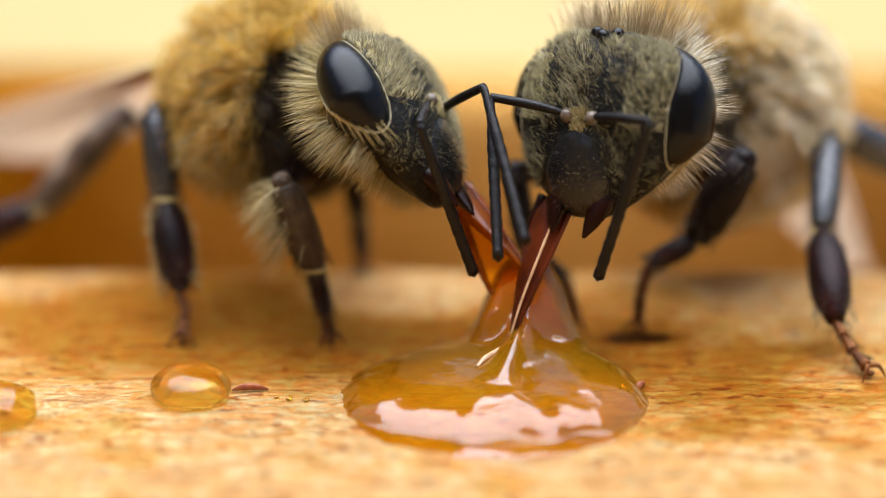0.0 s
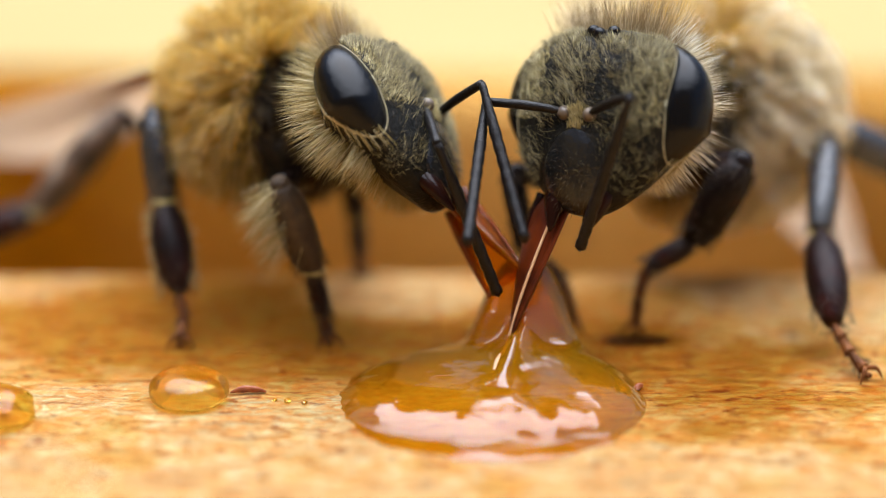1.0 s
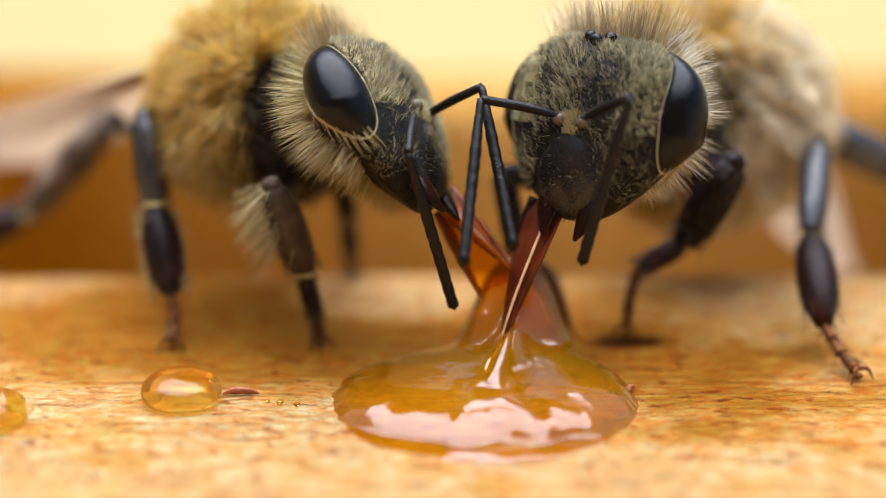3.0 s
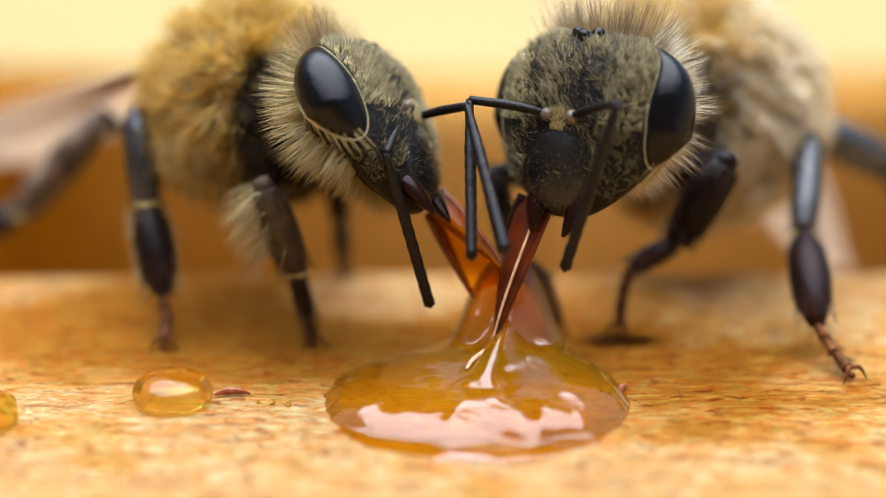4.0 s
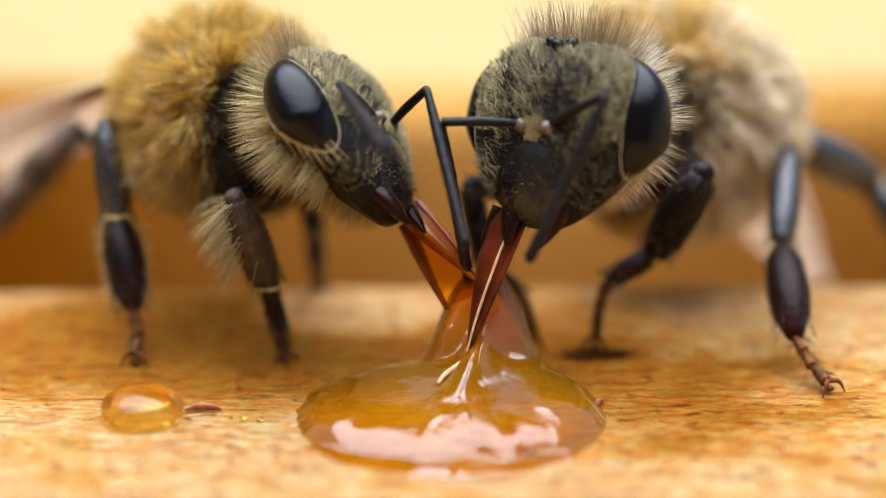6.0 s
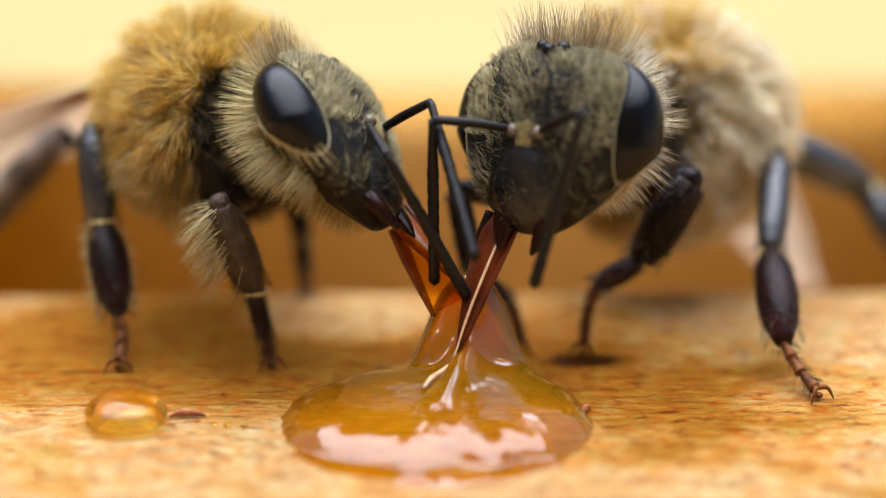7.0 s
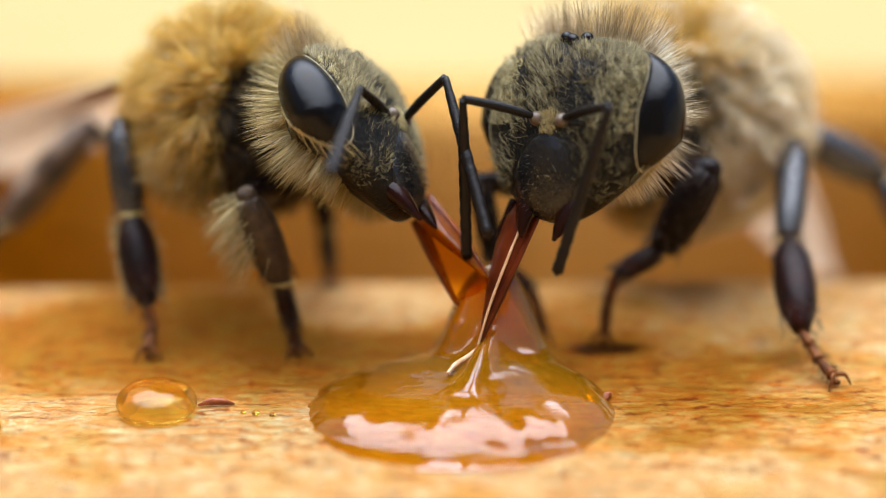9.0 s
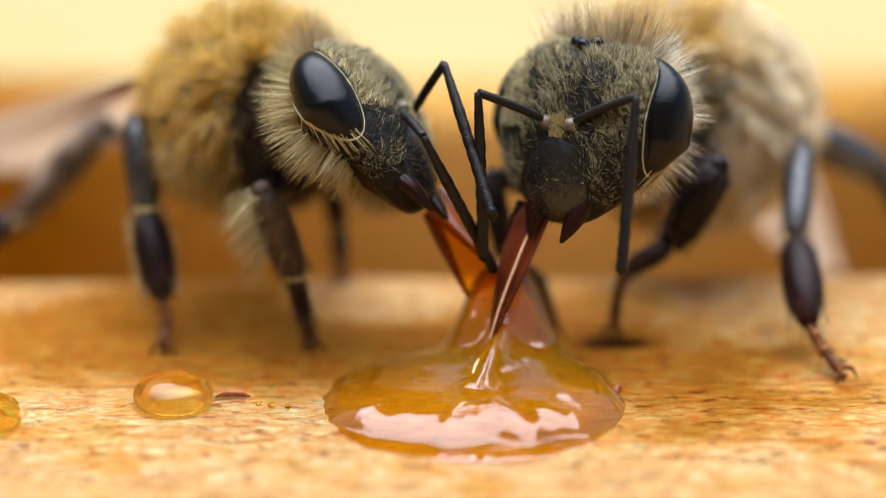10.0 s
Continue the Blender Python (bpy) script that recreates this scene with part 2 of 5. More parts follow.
M_SLATE = speckled("slate_shin", [(0.3, (0.008, 0.008, 0.009)), (0.7, (0.032, 0.033, 0.036))], 1.2, 0.27, 0.04, 9, gloss=0.75)
M_BAND = speckled("pale_joint", [(0.3, (0.42, 0.30, 0.07)), (0.7, (0.62, 0.48, 0.17))], 5.0, 0.45, 0.01, 20)
M_JAW = speckled("red_brown_mouthpart", [(0.3, (0.005, 0.002, 0.0015)), (0.7, (0.022, 0.005, 0.002))], 2.0, 0.22, gloss=0.14)
M_TONGUE = speckled("amber_tongue", [(0.3, (0.035, 0.005, 0.0015)), (0.7, (0.12, 0.020, 0.003))], 2.0, 0.32, gloss=0.25)
M_AMBER = speckled("translucent_amber_palp", [(0.3, (0.09, 0.017, 0.003)), (0.7, (0.26, 0.065, 0.008))], 2.0, 0.25, sss=0.3, gloss=0.4)
M_GLOSSA = speckled("pale_tongue_tip", [(0.3, (0.58, 0.32, 0.16)), (0.7, (0.80, 0.55, 0.32))], 4.0, 0.2, coat=0.5)
M_SOCKET = speckled("antenna_joint", [(0.3, (0.06, 0.042, 0.028)), (0.7, (0.15, 0.11, 0.075))], 5.0, 0.3)
M_ANTENNA = speckled("antenna_cuticle", [(0.3, (0.0035, 0.003, 0.0026)), (0.7, (0.010, 0.007, 0.006))], 4.0, 0.34, 0.03, 18, gloss=0.22)
M_FUR = hair_material("golden_thorax_hair", [(0.0, (0.52, 0.335, 0.05)), (0.4, (0.82, 0.575, 0.12)), (0.75, (0.93, 0.72, 0.23)), (1.0, (0.98, 0.86, 0.46))], thin=0.65)
M_PALE = hair_material("pale_ruff_hair", [(0.0, (0.34, 0.25, 0.07)), (0.45, (0.62, 0.51, 0.22)), (1.0, (0.94, 0.86, 0.56))], thin=0.5)
# ruff hair whitened in place of the side light on one bee
M_RUFF_LIT = hair_material("lit_ruff_hair", [(0.0, (0.55, 0.46, 0.24)), (0.45, (0.90, 0.82, 0.58)), (1.0, (1.0, 0.98, 0.88))], thin=0.35)
M_CREAM = hair_material("cream_flank_hair", [(0.0, (0.85, 0.73, 0.44)), (0.5, (0.97, 0.88, 0.64)), (1.0, (1.0, 0.97, 0.86))], thin=0.4)
M_FUZZ = hair_material("olive_face_hair", [(0.0, (0.04, 0.029, 0.009)), (0.5, (0.135, 0.10, 0.036)), (1.0, (0.50, 0.41, 0.18))])
M_TUFT = hair_material("brown_crown_hair", [(0.0, (0.28, 0.18, 0.08)), (0.5, (0.54, 0.40, 0.20)), (1.0, (0.80, 0.68, 0.44))], thin=0.5)
M_NECK_SHADE = hair_material("neck_shade_hair", [(0.0, (0.008, 0.005, 0.002)), (0.6, (0.034, 0.021, 0.008)), (1.0, (0.15, 0.10, 0.035))])
M_SKIN = speckled("downy_brown_skin", [(0.3, (0.006, 0.005, 0.003)), (0.7, (0.022, 0.016, 0.008))], 5.0, 0.8, 0.05, 9, gloss=0.08)
# thorax skin paled to make up for light missing on the flank
M_SKIN_LIT = speckled("lit_flank_skin", [(0.3, (0.34, 0.25, 0.11)), (0.7, (0.55, 0.44, 0.24))], 5.0, 0.9, 0.08, 9, gloss=0.05)
M_BRISTLE = hair_material("leg_bristle", [(0.0, (0.015, 0.009, 0.005)), (0.75, (0.05, 0.03, 0.015)), (1.0, (0.16, 0.11, 0.06))])
M_FLAKE = speckled("red_brown_flake", [(0.3, (0.22, 0.05, 0.02)), (0.7, (0.46, 0.14, 0.05))], 6.0, 0.4, 0.03, 14)
M_RIM = speckled("pale_eye_rim", [(0.3, (0.36, 0.30, 0.15)), (0.7, (0.66, 0.58, 0.34))], 8.0, 0.5)
# finishes of the unseen walls that shape the light
M_WALL = speckled("brown_light_wall", [(0.3, (0.12, 0.085, 0.05)), (0.7, (0.16, 0.115, 0.07))], 0.05, 0.8)
M_WHITE = speckled("cream_bounce_wall", [(0.3, (0.74, 0.70, 0.62)), (0.7, (0.82, 0.79, 0.72))], 0.05, 0.8)
M_FAR = speckled("ochre_bounce_wall", [(0.3, (0.30, 0.19, 0.06)), (0.7, (0.36, 0.24, 0.08))], 0.05, 0.8)
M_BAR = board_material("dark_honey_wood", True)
M_TABLE = speckled("pale_sheet", [(0.3, (0.33, 0.232, 0.074)), (0.7, (0.37, 0.268, 0.094))], 0.02, 0.7)


# ---- mesh helpers ----
def link_mesh(name, verts, faces, mat, parent=None, label="", smooth=True):
    """One mesh object from millimetre coordinates."""
    me = bpy.data.meshes.new(name)
    me.from_pydata((np.asarray(verts, float) * MM).tolist(), [], faces)
    me.validate()
    me.materials.append(mat)
    if smooth:
        me.polygons.foreach_set("use_smooth", [True] * len(me.polygons))
    ob = new(name, me)
    ob.parent = parent
    if label:
        tagged(ob, label)
    return ob


def sphere_dirs(level):
    bm = bmesh.new()
    bmesh.ops.create_icosphere(bm, subdivisions=level, radius=1)
    v = np.array([q.co[:] for q in bm.verts])
    f = [[q.index for q in p.verts] for p in bm.faces]
    bm.free()
    return v, f


DIRS = {k: sphere_dirs(k) for k in (2, 3, 4, 5)}


def blob(shape, level=4):
    v, f = DIRS[level]
    return shape(v), f


def ellipsoid(center, radii, turn=(0, 0, 0), level=3):
    """Vertices and faces of an ellipsoid turned by Euler degrees."""
    v, f = DIRS[level]
    r = np.array(Euler([radians(a) for a in turn]).to_matrix())
    return (v * np.array(radii)) @ r.T + np.array(center, float), f


def joined(*pieces):
    verts, faces, n = [], [], 0
    for v, f in pieces:
        verts.append(np.asarray(v, float))
        faces += [[i + n for i in p] for p in f]
        n += len(v)
    return np.concatenate(verts), faces


def catmull(points, per=8):
    p = [np.array(q, float) for q in points]
    p = [2 * p[0] - p[1], *p, 2 * p[-1] - p[-2]]
    out = []
    for i in range(1, len(p) - 2):
        for k in range(per):
            t = k / per
            out.append(0.5 * (2 * p[i] + (p[i + 1] - p[i - 1]) * t + (2 * p[i - 1] - 5 * p[i] + 4 * p[i + 1] - p[i + 2]) * t * t
                              + (3 * p[i] - p[i - 1] - 3 * p[i + 1] + p[i + 2]) * t ** 3))
    out.append(p[-2])
    return np.array(out)


def tube(points, radii, sides=12, per=8, flat=1.0, up=(0.2, 1, 0.1)):
    """A closed swept tube; radii run along the points; flat squeezes it across."""
    c = catmull(points, per)
    rad = np.interp(np.linspace(0, 1, len(c)), np.linspace(0, 1, len(radii)), radii)
    verts, faces = [], []
    ref = np.array(up, float)
    for i, q in enumerate(c):
        d = c[min(i + 1, len(c) - 1)] - c[max(i - 1, 0)]
        d /= np.linalg.norm(d) + 1e-12
        a = np.cross(d, ref)
        a /= np.linalg.norm(a) + 1e-12
        b = np.cross(d, a)
        for k in range(sides):
            w = 2 * math.pi * k / sides
            verts.append(q + rad[i] * (math.cos(w) * a + flat * math.sin(w) * b))
    for i in range(len(c) - 1):
        for k in range(sides):
            j = (k + 1) % sides
            faces.append([i * sides + k, i * sides + j, (i + 1) * sides + j, (i + 1) * sides + k])
    n = len(verts)
    verts += [c[0], c[-1]]
    for k in range(sides):
        j = (k + 1) % sides
        faces += [[n, j, k], [n + 1, n - sides + k, n - sides + j]]
    return np.array(verts), faces


def short_hair_mesh(roots, ways, lengths, radius, rng):
    """Plain three-sided spikes for short down."""
    n = len(roots)
    ways = ways / np.linalg.norm(ways, axis=1, keepdims=True)
    a = np.cross(ways, rng.normal(size=(n, 3)))
    a /= np.linalg.norm(a, axis=1, keepdims=True)
    b = np.cross(ways, a)
    ring = [roots + radius * (math.cos(w) * a + math.sin(w) * b) for w in (0, 2.094, 4.189)] + [roots + ways * lengths[:, None]]
    verts = np.stack(ring, 1).reshape(-1, 3)
    pat = np.array([[0, 1, 3], [1, 2, 3], [2, 0, 3]])
    return verts, (pat[None] + 4 * np.arange(n)[:, None, None]).reshape(-1, 3)


def hair_mesh(roots, ways, lengths, radius, bend, rng):
    """Tapered three-sided hairs that curl towards bend."""
    n = len(roots)
    ways = ways / np.linalg.norm(ways, axis=1, keepdims=True)
    bend = np.asarray(bend, float) + np.zeros((n, 3))
    a = np.cross(ways, rng.normal(size=(n, 3)))
    a /= np.linalg.norm(a, axis=1, keepdims=True)
    b = np.cross(ways, a)
    rings = []
    ln = lengths[:, None]
    for s, r in ((-0.08, 1.0), (0.4, 0.8), (0.75, 0.5)):
        mid = roots + ways * ln * s + bend * ln * max(s, 0) ** 2
        for w in (0, 2.094, 4.189):
            rings.append(mid + radius * r * (math.cos(w) * a + math.sin(w) * b))
    rings.append(roots + ways * ln + bend * ln)
    verts = np.stack(rings, 1).reshape(-1, 3)
    pat = []
    for g in (0, 3):
        for k in range(3):
            j = (k + 1) % 3
            pat += [[g + k, g + j, g + 3 + j], [g + k, g + 3 + j, g + 3 + k]]
    pat += [[6, 7, 9], [7, 8, 9], [8, 6, 9]]
    faces = (np.array(pat)[None] + 10 * np.arange(n)[:, None, None]).reshape(-1, 3)
    return verts, faces


def link_hair(name, hair, mat, parent, label=""):
    verts, faces = hair
    me = bpy.data.meshes.new(name)
    me.vertices.add(len(verts))
    me.vertices.foreach_set("co", (verts * MM).astype(np.float32).ravel())
    me.loops.add(faces.size)
    me.loops.foreach_set("vertex_index", faces.astype(np.int32).ravel())
    me.polygons.add(len(faces))
    me.polygons.foreach_set("loop_start", np.arange(0, faces.size, 3, dtype=np.int32))
    me.polygons.foreach_set("use_smooth", np.ones(len(faces), bool))
    me.update(calc_edges=True)
    me.materials.append(mat)
    ob = new(name, me)
    ob.parent = parent
    if label:
        tagged(ob, label)
    return ob


def random_dirs(n, rng):
    d = rng.normal(size=(n, 3))
    return d / np.linalg.norm(d, axis=1, keepdims=True)


def on_shape(shape, dirs):
    """Places and outward normals on a star-like shape, for unit directions."""
    a = np.cross(dirs, np.array([0.31, 0.52, 0.79]))
    a /= np.linalg.norm(a, axis=1, keepdims=True)
    b = np.cross(dirs, a)
    e = 1e-3
    p = shape(dirs)
    n = np.cross(shape(dirs + e * a) - p, shape(dirs + e * b) - p)
    n /= np.linalg.norm(n, axis=1, keepdims=True)
    n *= np.sign((n * p).sum(1, keepdims=True))
    return p, n


def clumped(ways, roots, rng, size=0.25, amount=0.5):
    """Draws neighbouring hairs into locks."""
    cells = np.floor(roots / size).astype(int)
    key = (cells * np.array([73856093, 19349663, 83492791])).sum(1) & 0xFFFF
    lean = np.random.RandomState(5).normal(size=(65536, 3))[key] * amount
    return ways + lean + rng.normal(size=ways.shape) * 0.12


# ---- the large structure ----
def build_board():
    """A wooden board with fine raised grain, dense where the insects stand."""
    xs = np.unique(np.round(np.concatenate([np.linspace(-70, -12, 30), np.arange(-12, 12.01, 0.09), np.linspace(12, 70, 30)]), 3))
    ys = np.unique(np.round(np.concatenate([np.linspace(-70, -9, 30), np.arange(-9, 4.01, 0.09), [4.15, 4.3, 4.42, 4.5, 4.56, 4.6]]), 3))
    nx, ny = len(xs), len(ys)
    verts = []
    for y in ys:
        for x in xs:
            h = noise.noise((x * 0.22, y * 1.9, 0)) * 0.035 + noise.noise((x * 0.8, y * 4.5, 3)) * 0.022 + noise.noise((x * 0.3, y * 0.35, 9)) * 0.05
            edge = max(0.0, y - 4.0)
            verts.append((x, y, h - 0.03 - 0.6 * (1 - math.sqrt(max(0.0, 1 - (edge / 0.6) ** 2)))))
    faces = [[j * nx + i, j * nx + i + 1, (j + 1) * nx + i + 1, (j + 1) * nx + i] for j in range(ny - 1) for i in range(nx - 1)]
    rim = list(range(nx)) + [j * nx + nx - 1 for j in range(1, ny)] + [(ny - 1) * nx + i for i in range(nx - 2, -1, -1)] + [j * nx for j in range(ny - 2, 0, -1)]
    low = len(verts)
    verts += [(verts[k][0], verts[k][1], -14.0) for k in rim]
    n = len(rim)
    faces += [[rim[k], low + k, low + (k + 1) % n, rim[(k + 1) % n]] for k in range(n)]
    faces.append([low + k for k in range(n)][::-1])
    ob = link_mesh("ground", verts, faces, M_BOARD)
    return tagged(ob, "honey-stained orange wooden board with fine raised grain", "wooden board", kind="structure")


def build_bar():
    """A second wooden bar beyond the gap behind the board; its near face lies in shade."""
    prof = [(18, -14)]
    for k in range(9):
        w = math.pi / 2 * k / 8
        prof.append((19.2 - 1.2 * math.cos(w), -0.35 + 1.2 * math.sin(w)))
    for k in range(9):
        w = math.pi / 2 * k / 8
        prof.append((21.2 + 1.2 * math.sin(w), -0.35 + 1.2 * math.cos(w)))
    prof.append((22.4, -14))
    xs, m = np.linspace(-70, 70, 141), len(prof)
    verts = [(x, y + 0.10 * noise.noise((x * 0.2, z * 0.5, 1)), z + (0.12 * noise.noise((x * 0.12, y, 6)) if z > -10 else 0)) for x in xs for y, z in prof]
    faces = [[i * m + k, i * m + (k + 1) % m, (i + 1) * m + (k + 1) % m, (i + 1) * m + k] for i in range(len(xs) - 1) for k in range(m)]
    faces += [list(range(m))[::-1], [(len(xs) - 1) * m + k for k in range(m)]]
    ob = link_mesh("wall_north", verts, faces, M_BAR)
    tagged(ob, "dark orange wooden bar with a rounded top edge behind the board", "wooden bar", kind="structure")


def build_unseen_wall(name, x0, x1, y0, y1, z1, mat, label):
    """An unseen wall, far off, added to block sky and shape reflections."""
    v = [(x, y, z) for z in (-14, z1) for x, y in ((x0, y0), (x1, y0), (x1, y1), (x0, y1))]
    f = [[0, 1, 5, 4], [1, 2, 6, 5], [2, 3, 7, 6], [3, 0, 4, 7], [4, 5, 6, 7], [3, 2, 1, 0]]
    tagged(link_mesh(name, v, f, mat, smooth=False), label, "wall", kind="structure")


def build_table():
    """The pale sheet on which the board lies; it runs far behind it."""
    n, verts = 40, []
    for y in np.linspace(-300, 420, n):
        for x in np.linspace(-420, 200, n):
            verts.append((x, y, -14.0))
    faces = [[r * n + c, r * n + c + 1, (r + 1) * n + c + 1, (r + 1) * n + c] for r in range(n - 1) for c in range(n - 1)]
    ob = link_mesh("floor", verts, faces, M_TABLE)
    tagged(ob, "pale yellow surface far out of focus under the board", "table surface", kind="structure")


# ---- honey ----
def build_puddle():
    """A flat-domed honey puddle, drawn up into a peak where the tongues dip in."""
    cx, cy, rx, ry = 0.93, -3.15, 2.95, 2.75
    px, py = 1.68, -1.75
    rings, spokes = 90, 200
    verts, faces = [], []
    for i in range(rings + 1):
        s = i / rings
        for k in range(spokes):
            w = 2 * math.pi * k / spokes
            wob = 1 + 0.05 * noise.noise((math.cos(w) * 1.6, math.sin(w) * 1.6, 4)) + 0.035 * noise.noise((math.cos(w) * 5, math.sin(w) * 5, 8))
            x, y = cx + rx * wob * s * math.cos(w), cy + ry * wob * s * math.sin(w)
            front = max(0.0, -math.sin(w))
            back = max(0.0, math.sin(w))
            lip = 0.98 - front ** 2 * (0.13 + 0.09 * math.cos(w + 2.1) + 0.13 * noise.noise((math.cos(w) * 3.0, math.sin(w) * 3.0, 12)))
            u = min(1.0, s / lip)
            dome = 0.07 * (1 - s ** 10) + 0.43 * (1 - u ** (4.8 + 1.8 * max(0.0, math.cos(w)) - 2.4 * back))
            d = math.hypot((x - px) / 1.0, (y - py) / 0.9)
            col = math.hypot((x - px) / 0.92, (y + 0.98 + 0.25 * (x - px)) / 0.70)
            lump = math.hypot(x - 0.98, y + 1.55)
            # a ridge runs from the tongue down the puddle
            run = ((x - 1.60) * -0.53 + (y + 1.9) * -1.90) / 3.89
            off = abs((x - 1.60) * -1.90 + (y + 1.9) * 0.53) / 1.97
            ridge = 0.46 * min(1.0, max(0.0, run + 0.2) * 5) * max(0.0, 1 - run) * math.exp(-(off / 0.36) ** 2)
            peak = ridge + 1.75 * math.exp(-col ** 3.6) + 0.62 * math.exp(-(lump / 0.36) ** 3) + 0.34 * math.exp(-(d / 1.7) ** 1.4)
            ripple = 0.030 * noise.noise((x * 0.8, y * 0.8, 2)) + 0.014 * noise.noise((x * 2.1, y * 2.1, 5)) + 0.003 * noise.noise((x * 6, y * 6, 7))
            fade = min(1.0, (1 - s) * 6)
            verts.append((x, y, -0.09 + (dome + peak + ripple * fade) * min(1.0, 0.02 + (1 - s) * 60) + 0.04))
    for i in range(rings):
        for k in range(spokes):
            j = (k + 1) % spokes
            if i == 0:
                faces.append([0, spokes + k, spokes + j])
            else:
                faces.append([i * spokes + k, (i + 1) * spokes + k, (i + 1) * spokes + j, i * spokes + j])
    low = len(verts)
    verts += [(x, y, -0.12) for x, y, z in verts[rings * spokes:]]
    for k in range(spokes):
        j = (k + 1) % spokes
        faces.append([rings * spokes + k, low + k, low + j, rings * spokes + j])
    faces.append([low + k for k in range(spokes)][::-1])
    ob = link_mesh("honey_puddle", verts, faces, M_HONEY)
    tagged(ob, "glossy amber honey puddle drawn up into a peak on the board", "honey")
    build_film(ob)


def build_film(puddle):
    """A thin honey film drawn up between two mouth rods."""
    a0, a1, b0, b1 = (np.array(q) for q in ((0.40, -1.17, 3.20), (1.62, -1.62, 2.10), (0.24, -1.05, 2.92), (0.92, -1.48, 1.60)))
    n, verts = 14, []
    for h in (0.03, -0.03):
        for i in range(n):
            for k in range(n):
                u, v = i / (n - 1), k / (n - 1)
                q = (a0 + (a1 - a0) * v) * (1 - u) + (b0 + (b1 - b0) * v) * u
                sag = math.sin(math.pi * u) * (0.25 * v * v + 0.03)
                verts.append((q[0] + 0.2 * sag, q[1] + h + 0.10 * math.sin(math.pi * u), q[2] - 0.4 * sag))
    m, faces = n * n, []
    for i in range(n - 1):
        for k in range(n - 1):
            q = [i * n + k, (i + 1) * n + k, (i + 1) * n + k + 1, i * n + k + 1]
            faces += [q, [m + t for t in q][::-1]]
    rim = list(range(n)) + [i * n + n - 1 for i in range(1, n)] + [(n - 1) * n + k for k in range(n - 2, -1, -1)] + [i * n for i in range(n - 2, 0, -1)]
    faces += [[rim[k], rim[(k + 1) % len(rim)], m + rim[(k + 1) % len(rim)], m + rim[k]] for k in range(len(rim))]
    link_mesh("honey_film", verts, faces, M_SHEET, puddle, "thin amber honey film drawn upward")


def build_drop(name, x, y, radius, height, label, wob=0.04):
    """A honey bead that stands on a foot narrower than its belly, sunk a hair into the grain."""
    v, f = DIRS[5]
    out = []
    for a, b, c in v:
        w = 1 + wob * noise.noise((a * 1.4 + x, b * 1.4, c))
        r = math.hypot(a, b)
        w *= r ** -0.15 if r > 0.02 else 1.0
        z = 0.34 + 0.66 * c ** 0.9 if c > 0 else 0.34 - 0.46 * (-c) ** 0.6
        out.append((x + radius * a * w, y + radius * b * w, height * z))
    return tagged(link_mesh(name, out, f, M_CLEAR), label, "honey")


def build_splinter(x, y, length, turn, label):
    """A small raised flake of reddish wood."""
    c, s = math.cos(radians(turn)) * length / 2, math.sin(radians(turn)) * length / 2
    v, f = tube([(x - c, y - s, 0.01), (x - 0.3 * c, y - 0.2 * s, 0.07), (x + 0.4 * c, y + 0.5 * s, 0.06), (x + c, y + s, 0.0)], [0.02, 0.08, 0.07, 0.02], flat=0.6)
    return tagged(link_mesh("wood_flake", v, f, M_FLAKE), label, "wood flake")


# ---- the bees ----
def head_shape(d):
    """A wide, flat-topped head that narrows to the chin; it faces -y."""
    d = d / np.linalg.norm(d, axis=1, keepdims=True)
    x, y, z = d.T
    flat = np.hypot(x, y) + 1e-9
    up = np.sqrt(np.clip(1 - np.clip(z, 0, 1) ** 3.0, 0, 1))
    low = np.clip(-z, 0, 1)
    down = np.sqrt(np.clip(1 - low ** 3.0, 0, 1)) * (1 - 0.33 * low)
    r = np.where(z > 0, up, down)
    turn = np.clip((y / flat + 0.6) / 1.2, 0, 1)
    cut = 0.10 + 0.66 * turn * turn * (3 - 2 * turn)
    r = r * (1 - 0.55 * low * turn)
    deep = np.where(y < 0, 1.02, 0.95) * np.where(z > 0, up, np.sqrt(np.clip(1 - low ** 2.0, 0, 1)) * (1 - cut * low))
    bulge = 0.16 * np.exp(-((z + 0.5) / 0.38) ** 2) * np.exp(-(x / 0.42) ** 2) * np.clip(-y, 0, 1)
    return np.stack([2.18 * x / flat * r, y / flat * deep - bulge - 0.32 * low ** 1.5, 1.86 * z], 1)


SOCKET = [(-0.30, -1.04, 0.10), (0.30, -1.04, 0.10)]
EYE_MID, EYE_WIDE, EYE_HIGH, EYE_Z = 1.0, 36.0, 0.63, 0.27


def eye_disc(p, tilt):
    """How far out in the eye's outline the directions p lie: 1 at its rim."""
    phi = np.degrees(np.arctan2(-p[:, 1], np.abs(p[:, 0])))
    z = p[:, 2]
    wide = EYE_WIDE * (1 - 0.10 * (EYE_Z - z))
    return np.hypot((phi - EYE_MID - tilt * (EYE_Z - z)) / wide, (z - EYE_Z) / EYE_HIGH)


def eye_dir(u, w, s, tilt):
    """The direction at radius u (rim: 1) and angle w of the eye on side s."""
    z = EYE_Z + EYE_HIGH * u * np.sin(w)
    phi = np.radians(EYE_MID + tilt * (EYE_Z - z) + EYE_WIDE * (1 - 0.10 * (EYE_Z - z)) * u * np.cos(w))
    flat = np.sqrt(1 - z * z)
    return np.stack([s * flat * np.cos(phi), -flat * np.sin(phi), z], 1)


